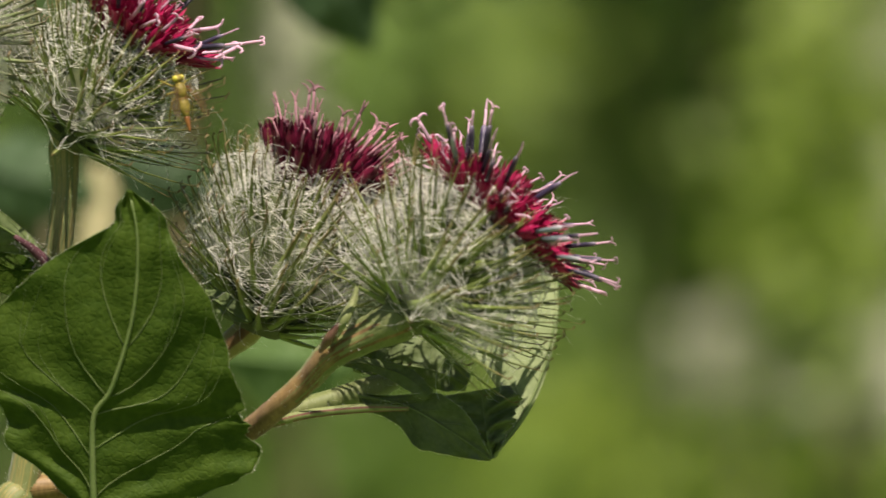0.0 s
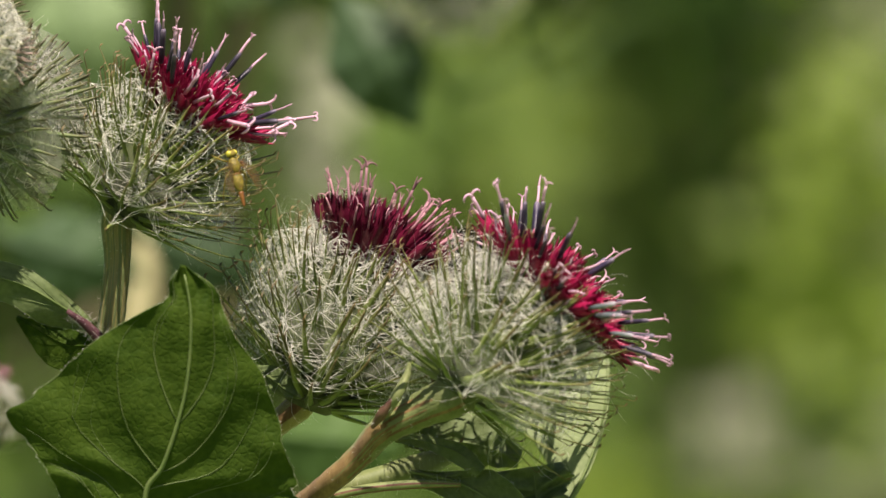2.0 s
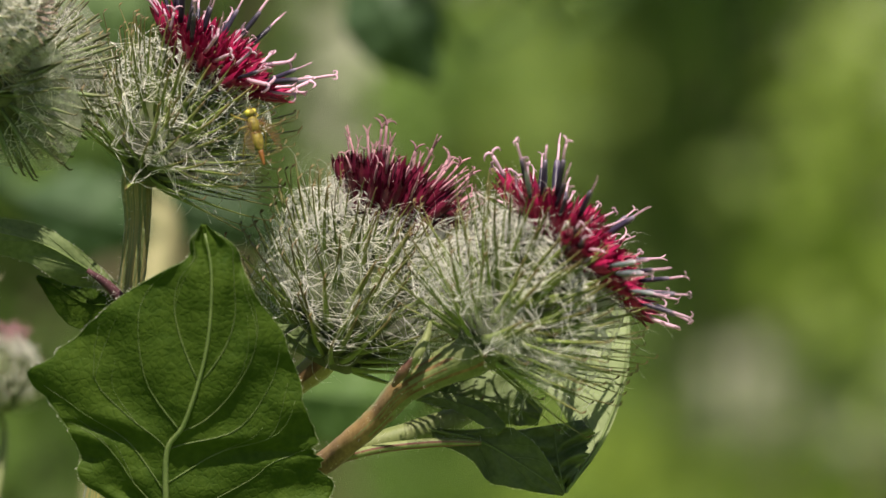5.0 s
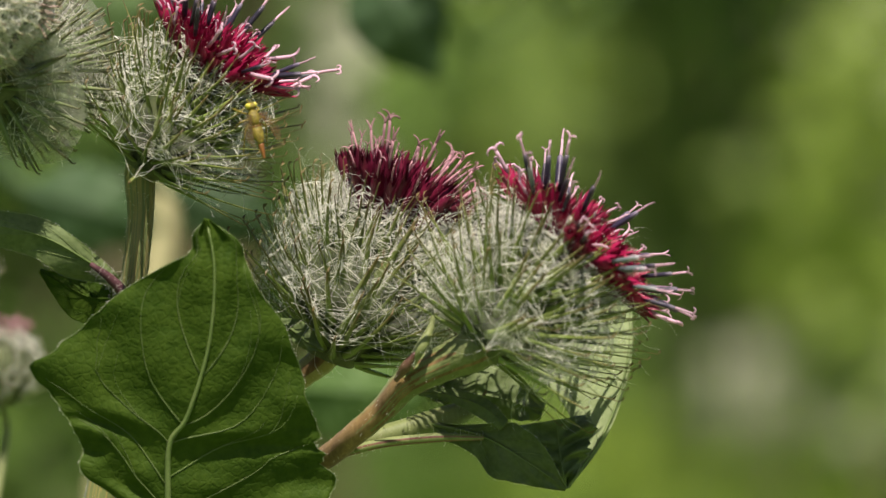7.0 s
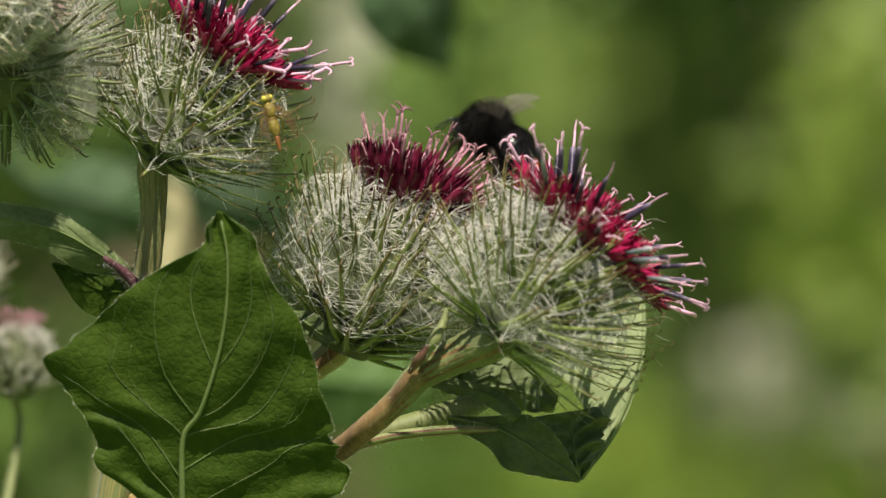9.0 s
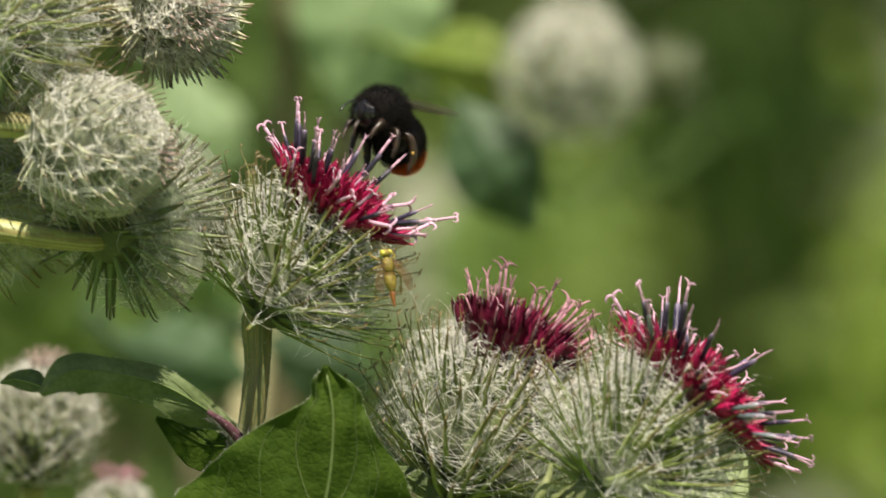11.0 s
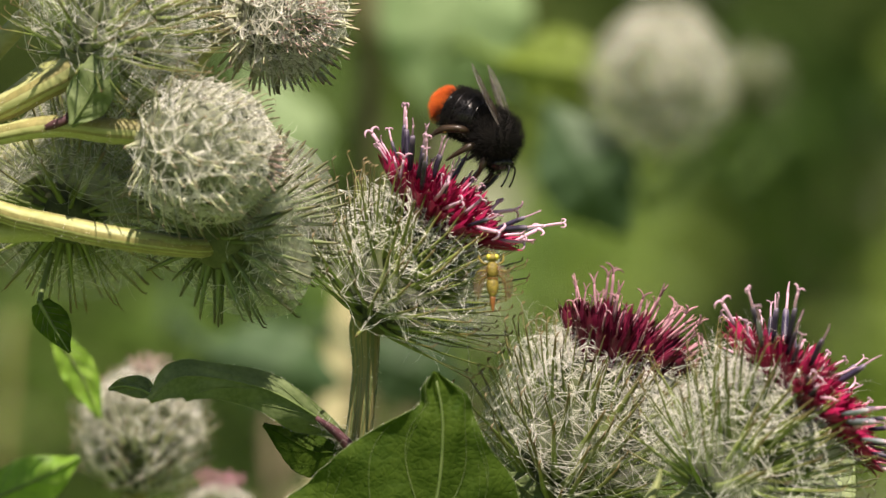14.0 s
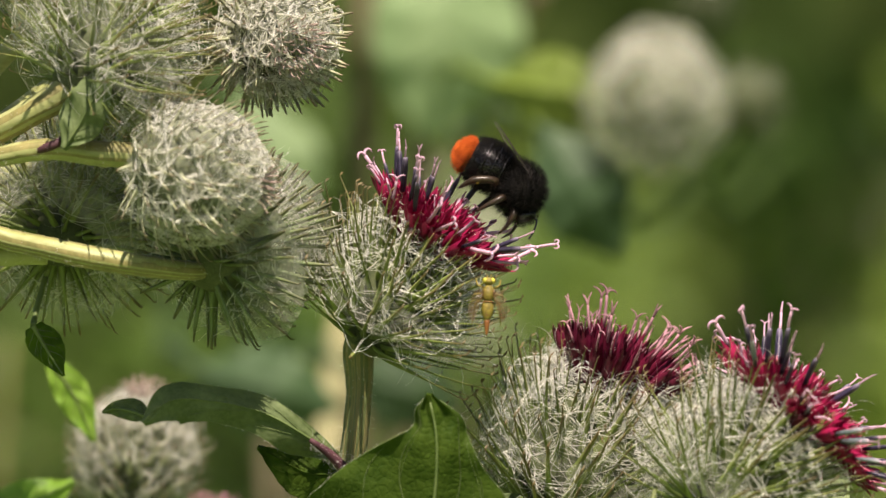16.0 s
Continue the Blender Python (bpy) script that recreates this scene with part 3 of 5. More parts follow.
# ---- the flower heads in focus ----
flower_head("burdock head with open crimson florets on cobwebbed green bracts", P(636, 612, 0.002), (0.55, -0.10, 0.83), 0.0154, 0.0058, 250, 0.0114, 4, 66, 21, "green", 500, 100, (66, 0.0064, 56, 0.0064, "open"), None, reach=0.78, net=0.7, net_r=0.000036, skirt=(0.14, 0.26))
flower_head("burdock head with wilted maroon florets and dense cobweb", P(968, 946, 0.010), (0.38, -0.10, 0.92), 0.0196, 0.0074, 240, 0.0127, 14, 68, 22, "green", 1100, 700, (64, 0.0060, 40, 0.0078, "wilted"), None, net=0.85, reach=0.8, net_r=0.000038, web_r=0.00003, skirt=(0.25, 0.4))
flower_head("burdock head with open crimson florets and long dark anthers", CBASE, (0.68, 0.08, 0.73), 0.0165, 0.0068, 250, 0.0118, -2, 66, 23, "green", 1000, 900, (92, 0.0088, 76, 0.0066, "open"), None, net=0.8, reach=0.76, net_r=0.000036, web_r=0.000028, skirt=(0.08, 0.18))
flower_head("closed grey-green burdock bud wrapped in white cobweb", DBASE + Vector((0, 0, -0.001)), (0.93, -0.30, -0.16), 0.0165, 0.0068, 280, 0.0052, -8, 66, 24, "grey", 1500, 30, (16, 0.0020, 50, 0.0022, "tip"), 0.30, film=M_FELT, web_r=0.000034, net=1.0, net_r=0.00004, reach=0.7)
flower_head("burdock bud with shade-coloured hooked bracts spreading below", FBASE, (0.54, 0.62, 0.45), 0.0150, 0.0062, 280, 0.0080, -22, 54, 25, "broad", 1300, 100, None, 0.66, net=0.5, tufts=1, skirt=(0.26,), skirt_mat=M_SKIRT_PALE, hem=0.88)
flower_head("round burdock bud with pinkish crown and hooked bracts", P(455, 60, 0.012), (0.35, -0.90, -0.12), 0.0140, 0.0054, 260, 0.0054, -20, 78, 26, "grey", 1300, 50, (70, 0.0042, 24, 0.0019, "tip"), 0.3, film=M_FELT, web_r=0.000034, net=0.8, net_r=0.000042)
flower_head("shaded burdock bud with dark bracts hanging down", P(95, 440, 0.004), (0.25, 0.70, 0.50), 0.0150, 0.0058, 280, 0.0098, -28, 50, 27, "green", 900, 120, None, 0.6, net=0.5, tufts=1, skirt=(0.12, 0.3))
flower_head("burdock bud with long sunlit green bracts", HBASE, (0.62, 0.20, 0.72), 0.0150, 0.0057, 260, 0.0102, -22, 56, 28, "green", 700, 200, None, 0.6, film=M_VEIL_THIN, net=0.5, skirt=(0.2, 0.4))
flower_head("burdock bud thick with white wool", P(-70, -40, 0.010), (0.3, -0.35, 0.85), 0.0150, 0.0068, 250, 0.0062, -30, 52, 29, "grey", 1200, 350, None, 0.6, film=M_VEIL_THIN, web_r=0.00004, tufts=4)
flower_head("burdock bud thick with white wool", P(215, -40, 0.006), (0.25, -0.3, 0.9), 0.0150, 0.0062, 240, 0.0058, -30, 52, 30, "grey", 1200, 320, None, 0.6, film=M_VEIL_THIN, web_r=0.00004, tufts=4)
flower_head("small burdock bud above a round one", P(470, -110, 0.010), (0.1, -0.3, 0.95), 0.0110, 0.0048, 170, 0.0050, -30, 50, 31, "grey", 450, 150, None, 0.6, tufts=2)
flower_head("burdock bud with brush of upright grey-green bracts", P(228, 905, 0.066), (0.12, -0.25, 0.95), 0.0155, 0.0060, 270, 0.0050, 5, 62, 32, "grey", 600, 200, (22, 0.0024, 30, 0.0026, "tip"), None, tufts=3)
flower_head("small pink-tipped burdock bud", P(368, 1030, 0.080), (0.1, -0.1, 0.95), 0.0095, 0.0040, 120, 0.0036, 10, 70, 33, "grey", 150, 60, (26, 0.0030, 40, 0.0022, "tip"), None)
stem("burdock_branch", "grey-green stalk under a bud", [P(228, 905, 0.066), P(235, 1100, 0.075), P(250, 1700, 0.06), Vector((-0.04, 0.12, 0.5)), Vector((-0.02, 0.12, -0.02))], [0.0018, 0.0016, 0.003, 0.006, 0.008], M_STEM, 12, 0.05, 40, 0, 14)
stem("burdock_branch", "thin stalk under a pink-tipped bud", [P(368, 1030, 0.080), P(372, 1120, 0.080), P(300, 1500, 0.062), P(252, 1750, 0.06)], [0.0005, 0.0005, 0.0010, 0.0015], M_STEM_OLIVE, 10, 0.05, 30, 0, 15)
for u, v, b in ((-70, -40, 0.010), (215, -40, 0.006), (455, 60, 0.012), (470, -110, 0.010)):
    stem("burdock_branch", "green branch between burdock buds", [P(u, v, b), P(u - 70, v + 30, b + 0.004), P(u - 200, v + 130, 0.012), P(-330, 470, 0.012)], [0.0014, 0.0012, 0.0013, 0.0016], M_STEM_GREEN, 10, 0.05, 30, 0, 16)


# ---- leaves ----
def leaf(label, mid, left, right, material, back_l=0.0, back_r=0.0, wave=0.0008, lobes=9, sweep=0.25, vein_r=0.00045, seed=1, ni=56, nj=22, veins=7, pucker=0.0005, category="leaf", vein_mat=None, name="leaf", cup=0.0, ragged=0.05, petiole=None, fringe=0, straight=False):
    """A leaf whose midrib follows mid; left, right: half widths in metres along it; back_l, back_r: how far its sides lie back (share of the half width)."""
    rng = random.Random(seed)
    line = smooth_line(mid, ni)
    o = line[0].copy()
    T = thing(name, Matrix.Translation(o), label, category, "burdock leaves")

    def width(table, f):
        f = f * (len(table) - 1)
        k = min(int(f), len(table) - 2)
        q = f - k
        a, d = table[max(k - 1, 0)], table[min(k + 2, len(table) - 1)]
        b, c = table[k], table[k + 1]
        return max(0.0, 0.5 * (2 * b + (c - a) * q + (2 * a - 5 * b + 4 * c - d) * q * q + (3 * b - a - 3 * c + d) * q ** 3))

    def at(f, s):
        """f along the midrib, s from -1 (left) to 1 (right)."""
        x = max(0.0, min(1.0, f)) * (ni - 1)
        k = min(int(x), ni - 2)
        p = line[k].lerp(line[k + 1], x - k)
        d = (line[min(k + 2, ni - 1)] - line[max(k - 1, 0)]).normalized()
        side = Vector((0, 1, 0)).cross(line[-1] - line[0] if straight else d).normalized()
        w = width(right if s > 0 else left, max(0.0, min(1.0, f)))
        edge = 1 + ragged * (noise.noise(Vector((f * 13, 3 if s > 0 else -3, seed))) + 0.5 * noise.noise(Vector((f * 37, 5 if s > 0 else -5, seed)))) * abs(s) ** 3
        lay = back_r if s > 0 else back_l
        away = Vector((0, 1, 0)) * (lay * w * abs(s) ** 1.3 + cup * w * s * s)
        ripple = wave * math.sin(f * lobes * math.pi * 2 + (1.3 if s > 0 else 0)) * abs(s) ** 2
        between = pucker * math.sin((f - sweep * abs(s) * 0.6) * veins * 2 * math.pi) * min(1, abs(s) * 3) * (1 - 0.3 * abs(s))
        bumps = 0.5 * pucker * noise.noise((p - o + side * (s * w)) * 420 + Vector((seed, 0, 0)))
        return p - o + side * (s * w * edge) + away + Vector((0, 1, 0)) * (ripple + between + bumps)

    verts, faces = [], []
    for i in range(ni):
        for j in range(-nj, nj + 1):
            verts.append(at(i / (ni - 1), j / nj))
    row = 2 * nj + 1
    for i in range(ni - 1):
        for j in range(row - 1):
            faces.append((i * row + j, i * row + j + 1, (i + 1) * row + j + 1, (i + 1) * row + j))
    n0 = len(verts)
    under = [v + Vector((0, 0.00022, 0)) for v in verts]
    faces += [tuple(n0 + k for k in f[::-1]) for f in faces]
    rim = [j for j in range(row)] + [i * row + row - 1 for i in range(1, ni)] + [(ni - 1) * row + j for j in range(row - 2, -1, -1)] + [i * row for i in range(ni - 2, 0, -1)]
    for a, b in zip(rim, rim[1:] + rim[:1]):
        faces.append((a, n0 + a, n0 + b, b))
    put("lamina", from_lists("lamina", verts + under, faces, material), T)
    lift = Vector((0, -0.00012, 0))
    vm = vein_mat or M_VEIN
    pts = [at(i / 30 * 0.97, 0) + lift for i in range(31)]
    v, f = tube(pts, [vein_r * (1.25 - i / 31) for i in range(31)], 8)
    put("midrib", from_lists("midrib", v, f, vm), T)
    for k in range(veins):
        f0 = 0.02 + 0.66 * (k + 0.3) / veins
        for s in (-1, 1):
            g = f0 + rng.uniform(-0.02, 0.02)
            pts = []
            for q in range(14):
                x = q / 13 * 0.93
                pts.append(at(min(0.985, g + sweep * x), s * x) + lift * 0.5)
            v, f = tube(pts, [vein_r * 0.24 * (1.1 - q / 14) for q in range(14)], 6)
            put("side_vein", from_lists("side_vein", v, f, vm), T)
            for q0 in (0.35, 0.62):
                pts = []
                for q in range(8):
                    x = q / 7
                    s1 = q0 + 0.25 * x
                    pts.append(at(g + sweep * q0 + (0.16 if s * (k % 2 - 0.5) > 0 else 0.10) * x, s * min(0.97, s1)) + lift * 0.3)
                v, f = tube(pts, [vein_r * 0.11 * (1.1 - q / 8) for q in range(8)], 5)
                put("veinlet", from_lists("veinlet", v, f, vm), T)
    if fringe:
        hairs = []
        for _ in range(fringe):
            f, side = rng.uniform(0.04, 0.98), rng.choice((-1, 1))
            p = at(f, side)
            out = (p - at(f, side * 0.9)).normalized()
            out = (out + Vector((rng.uniform(-1, 1), rng.uniform(-1, 1), rng.uniform(-1, 1))) * 0.5).normalized()
            h = rng.uniform(0.0001, 0.00032)
            hairs.append([p - out * 0.00005, p + out * h * 0.5, p + out * h])
        tagged(put("margin_hairs", strands("margin_hairs", hairs, 0.000016, M_WEB, 0.5), T, None, "pale downy hairs along the margin"), kind="stuff")
        for side in (-1, 1):
            rim_pts = [at(0.03 + 0.95 * i / 60, side) for i in range(61)]
            v, f = tube(rim_pts, [0.00006] * 61, 5)
            put("margin", from_lists("margin", v, f, vm), T)
    if petiole:
        pl = smooth_line(petiole, 16)
        v, f = tube([p - o for p in pl], [vein_r * 1.5] * 16, 10, 0.05)
        put("petiole", from_lists("petiole", v, f, vm), T)
    return T


leaf("broad dark green burdock leaf with pale raised veins", [P(690, 1275, -0.010), P(688, 1180, -0.0115), P(692, 1094, -0.013), P(724, 1045, -0.0145), P(762, 919, -0.017), P(772, 789, -0.019), P(758, 696, -0.0195)],
     [0.0005, 0.0039, 0.0065, 0.0105, 0.0108, 0.0114, 0.0127, 0.0143, 0.0171, 0.0200, 0.0180, 0.0150, 0.0118, 0.0076, 0.0030, 0.0021, 0.0003], [0.0012, 0.0099, 0.0155, 0.0190, 0.0205, 0.0191, 0.0183, 0.0172, 0.0159, 0.0139, 0.0120, 0.0099, 0.0075, 0.0050, 0.0040, 0.0034, 0.0004], M_LEAF, 0.15, 0.22, 0.0003, 8, 0.40, 0.00036, 41, 100, 34, 5, 0.00042, ragged=0.08, fringe=500, straight=True, petiole=[P(690, 1275, -0.010), P(650, 1400, -0.012), P(520, 1500, 0.006)])
leaf("pale felted underside of a cupped leaf below a flower head", [P(1391, 1172, 0.008), P(1447, 1089, 0.010), P(1480, 1010, 0.012), P(1496, 930, 0.014), P(1497, 850, 0.018)],
     [0.0002, 0.0040, 0.0110, 0.0150, 0.0150], [0.0002, 0.0005, 0.0005, 0.0005, 0.0003], M_LEAF_PALE, 0.35, 0.4, 0.0004, 4, 0.25, 0.0002, 42, veins=4, pucker=0.00015, ragged=0.06)
leaf("curled pale rim of a cupped leaf", [P(1126, 1006, 0.004), P(1160, 1004, 0.002), P(1200, 1012, 0.0), P(1245, 1030, -0.002), P(1284, 1060, -0.004)],
     [0.0003, 0.0006, 0.0008, 0.0010, 0.0006], [0.0003, 0.0008, 0.0010, 0.0014, 0.0010], M_LEAF_UNDER, 0.5, 0.3, 0.0003, 3, 0.25, 0.0001, 56, veins=2, pucker=0.0001, fringe=80)
leaf("shaded inside of a cupped leaf", [P(1140, 1012, 0.012), P(1200, 1006, 0.012), P(1270, 1014, 0.012), P(1345, 1040, 0.012)],
     [0.0006, 0.0030, 0.0036, 0.0012], [0.0006, 0.0022, 0.0030, 0.0012], M_LEAF_UNDER, 0.3, 0.3, 0.0008, 4, 0.25, 0.00014, 57, veins=4, pucker=0.0004, ragged=0.15)
leaf("frilled dark green side of a cupped leaf", [P(1391, 1174, 0.001), P(1382, 1135, 0.001), P(1376, 1095, 0.002), P(1372, 1052, 0.002)],
     [0.0006, 0.0020, 0.0034, 0.0046, 0.0056, 0.0060, 0.0046], [0.0004, 0.0014, 0.0024, 0.0034, 0.0042, 0.0046, 0.0034], M_LEAF_UNDER, -0.1, 0.2, 0.0014, 3, 0.3, 0.00014, 44, veins=4, pucker=0.0007, ragged=0.30, straight=True, fringe=160)
leaf("folded dark green leaf with a pale rim under a flower head", [P(1150, 1060, 0.0), P(1240, 1080, -0.002), P(1320, 1125, -0.004), P(1391, 1174, -0.003)],
     [0.0003, 0.0005, 0.0009, 0.0020, 0.0032, 0.0032, 0.0026, 0.0014, 0.0002], [0.0003, 0.0017, 0.0021, 0.0028, 0.0040, 0.0032, 0.0024, 0.0014, 0.0004], M_LEAF_UNDER, -0.25, 0.15, 0.0003, 5, 0.3, 0.00018, 43, veins=4, pucker=0.0002, ragged=0.05, fringe=260, straight=True)
stem("leaf_stalk", "thin red-brown leaf stalk beside a branch", [P(1245, 1084, -0.003), P(1160, 1084, -0.003), P(1060, 1095, -0.003), P(960, 1122, -0.002)], [0.0003, 0.0006, 0.0006, 0.0006], M_STEM_OLIVE, 16, 0.05, 24, 60, 19, "leaf stalk", streak=M_NODE)
leaf("narrow curled grey-green leaf with a purple stalk", [P(612, 840, 0.0), P(585, 805, -0.001), P(530, 765, -0.003), P(460, 728, -0.004), P(370, 708, -0.005), P(300, 708, -0.006), P(252, 748, -0.006)],
     [0.0006, 0.0009, 0.0030, 0.0028, 0.0026, 0.0030, 0.0005], [0.0006, 0.0008, 0.0014, 0.0020, 0.0018, 0.0020, 0.0004], M_LEAF_UNDER, 0.4, 0.5, 0.0004, 4, 0.3, 0.00016, 45, veins=3, pucker=0.00014, fringe=300)
leaf("light green hanging part of a curled leaf", [P(604, 845, 0.004), P(580, 840, 0.005), P(540, 836, 0.006), P(490, 810, 0.006), P(455, 790, 0.006)],
     [0.0005, 0.0022, 0.0034, 0.0018, 0.0003], [0.0005, 0.0030, 0.0022, 0.0012, 0.0003], M_LEAF, 0.2, 0.3, 0.0004, 3, 0.3, 0.00014, 46, veins=3, vein_mat=M_LEAF, pucker=0.00014)
leaf("grey-green curled leaf tip", [P(268, 742, -0.004), P(238, 728, -0.002), P(205, 722, 0.0), P(180, 728, 0.002)], [0.0004, 0.0012, 0.0010, 0.0002], [0.0004, 0.0016, 0.0010, 0.0002], M_LEAF_UNDER, 0.2, 0.3, 0.0004, 3, 0.3, 0.0002, 47, veins=3, pucker=0.00014)
leaf("small leaf beside a purple leaf stalk", [P(612, 838, 0.004), P(602, 815, 0.004), P(580, 798, 0.004), P(545, 790, 0.004)], [0.0004, 0.0014, 0.0012, 0.0002], [0.0004, 0.0006, 0.0006, 0.0002], M_LEAF_UNDER, 0.2, 0.3, 0.0003, 3, 0.3, 0.0002, 48, veins=3, pucker=0.00014)
stem("leaf_stalk", "purple leaf stalk of a curled leaf", [P(548, 778, -0.0035), P(585, 806, -0.0025), P(612, 838, -0.0015), P(625, 870, 0.001)], [0.0003, 0.0006, 0.0008, 0.0008], M_PURPLE, 10, 0.05, 14, 120, 17, "leaf stalk", 0.0012)
leaf("small dark green leaf with holes hanging under a bud", [P(58, 575, 0.0), P(72, 600, 0.0), P(90, 630, 0.0), P(112, 664, 0.0)], [0.0012, 0.0022, 0.0020, 0.0002], [0.0012, 0.0020, 0.0014, 0.0002], M_LEAF, 0.3, 0.3, 0.0004, 3, 0.3, 0.00025, 49, veins=4, pucker=0.00014, petiole=[P(58, 575, 0.0), P(64, 545, 0.002), P(80, 490, 0.005)])
leaf("bright yellow-green leaf blade", [P(92, 640, 0.052), P(118, 680, 0.052), P(140, 720, 0.052), P(165, 780, 0.052)], [0.0012, 0.0022, 0.0020, 0.0004], [0.0012, 0.0022, 0.0020, 0.0004], M_LEAF_BRIGHT, 0.0, 0.0, 0.0003, 3, 0.3, 0.0002, 50, veins=3, pucker=0.00014)
leaf("bright yellow-green leaf blade", [P(-40, 930, 0.050), P(20, 905, 0.050), P(75, 880, 0.050), P(130, 850, 0.050)], [0.0014, 0.0034, 0.0028, 0.0004], [0.0014, 0.0034, 0.0028, 0.0004], M_LEAF_BRIGHT, 0.3, 0.3, 0.0003, 3, 0.3, 0.0002, 51, veins=3, pucker=0.00014)
leaf("puckered sunlit green leaf between buds", [P(500, -150, 0.012), P(550, -130, 0.010), P(600, -90, 0.008), P(640, -50, 0.006), P(640, -36, 0.006)], [0.001, 0.0055, 0.0060, 0.0045, 0.0006], [0.001, 0.0045, 0.0045, 0.0035, 0.0006], M_LEAF_PUCKER, 0.2, 0.3, 0.0004, 3, 0.3, 0.0002, 52, veins=6, pucker=0.0004)
leaf("narrow green bract leaf against a bud", [P(112, 262, -0.016), P(140, 220, -0.016), P(170, 165, -0.016), P(205, 98, -0.014)], [0.0004, 0.0028, 0.0026, 0.0002], [0.0004, 0.0026, 0.0020, 0.0002], M_LEAF_UNDER, 0.3, 0.3, 0.0004, 3, 0.3, 0.00018, 53, veins=4, pucker=0.00014)
leaf("fresh green leaf beside the branches", [P(-150, 240, 0.0), P(-110, 225, 0.0), P(-80, 215, 0.0), P(-52, 212, 0.0)], [0.001, 0.0024, 0.0020, 0.0004], [0.001, 0.0024, 0.0020, 0.0004], M_LEAF_BRIGHT, 0.3, 0.3, 0.0003, 3, 0.3, 0.0003, 54, veins=4, pucker=0.00014)
leaf("small green leaf under a wilted head", [P(880, 880, 0.002), P(905, 895, 0.002), P(930, 915, 0.002), P(960, 932, 0.002)], [0.0006, 0.0016, 0.0014, 0.0002], [0.0006, 0.0010, 0.0010, 0.0002], M_LEAF_UNDER, 0.3, 0.3, 0.0003, 3, 0.3, 0.0002, 55, veins=3, pucker=0.00014)

# ---- bumblebee ----
M_FUR = mat("black_fur", (0.004, 0.004, 0.004), (0.014, 0.012, 0.010), 0.9, 600, 0.3, vary=0, spec=0.12)
M_FUR_RED = mat("orange_fur", (0.42, 0.05, 0.004), (0.80, 0.17, 0.012), 0.8, 600, 0.1, 0.15, vary=0)
M_CHITIN = mat("black_chitin", (0.006, 0.006, 0.007), (0.02, 0.018, 0.018), 0.22, 900, 0.15, vary=0, spec=0.6)
M_LEG = mat("dark_leg", (0.010, 0.008, 0.007), (0.05, 0.03, 0.015), 0.35, 900, 0.2, vary=0)
M_POLLEN = mat("yellow_pollen", (0.35, 0.20, 0.03), (0.55, 0.36, 0.07), 0.8, 900, 0.5, vary=0)
M_WING = mat("smoky_wing", (0.10, 0.085, 0.07), (0.26, 0.23, 0.20), 0.5, 300, 0.1, 0.2, cover=(0.30, 0.62), vary=0, spec=0.3)


def ball(name, centre, size, material, parent, turn=(0, 0, 0), rings=12, segs=18, egg=0.0, label=""):
    """An egg-shaped body part; the longer axis is x, fuller towards -x by egg."""
    m = pose(*centre, *turn)
    verts, faces = [], []
    for i in range(rings + 1):
        a = math.pi * i / rings
        x = math.cos(a)
        r = math.sin(a) * (1 - egg * x)
        for k in range(segs):
            b = 2 * math.pi * k / segs
            verts.append(m @ Vector((x * size[0], r * math.cos(b) * size[1], r * math.sin(b) * size[2])))
    for i in range(rings):
        for k in range(segs):
            k2 = (k + 1) % segs
            faces.append((i * segs + k, (i + 1) * segs + k, (i + 1) * segs + k2, i * segs + k2))
    return put(name, from_lists(name, verts, faces, material), parent, None, label)


def fur(name, centre, size, material, parent, count, length, seed, turn=(0, 0, 0), lo=-1.0, hi=1.0, sweep=0.5, egg=0.0, radius=0.00003, label=""):
    """Hairs on an egg between the shares lo and hi of its length, swept backwards."""
    rng = random.Random(seed)
    m = pose(*centre, *turn)
    lines = []
    for _ in range(count):
        x = rng.uniform(lo, hi)
        b = rng.uniform(0, 2 * math.pi)
        r = math.sqrt(max(0, 1 - x * x)) * (1 - egg * x)
        p = Vector((x * size[0], r * math.cos(b) * size[1], r * math.sin(b) * size[2]))
        d = Vector((x / size[0], r * math.cos(b) / size[1], r * math.sin(b) / size[2])).normalized()
        d = (d + Vector((-sweep, 0, 0)) + Vector((rng.uniform(-1, 1), rng.uniform(-1, 1), rng.uniform(-1, 1))) * 0.35).normalized()
        h = length * rng.uniform(0.6, 1.25)
        q = p + d * h * 0.5
        e = p + d * h + Vector((-0.25 * h * sweep, 0, -0.1 * h))
        lines.append([m @ p, m @ q, m @ e])
    return tagged(put(name, strands(name, lines, radius, material, 0.75), parent, None, label), kind="stuff")


def limb(name, joints, radii, material, parent, segs=8, hairs=0, seed=1, label="", hair_mat=None):
    line = smooth_line(joints, 4 * len(joints))
    n = len(line)
    rr = []
    for i in range(n):
        f = i / (n - 1) * (len(radii) - 1)
        k = min(int(f), len(radii) - 2)
        rr.append(radii[k] + (radii[k + 1] - radii[k]) * (f - k))
    v, f = tube(line, rr, segs)
    ob = put(name, from_lists(name, v, f, material), parent, None, label)
    if hairs:
        rng = random.Random(seed)
        lines = []
        for _ in range(hairs):
            k = rng.randrange(1, n)
            d = Vector((rng.uniform(-1, 1), rng.uniform(-1, 1), rng.uniform(-1, 1))).normalized()
            p = line[k]
            lines.append([p, p + d * rr[k] * 1.4, p + d * rr[k] * 2.4 + Vector((0, 0, -rr[k] * 0.4))])
        tagged(put("leg_hair", strands("leg_hair", lines, 0.00002, hair_mat or material, 0.7), ob), kind="stuff")
    return ob


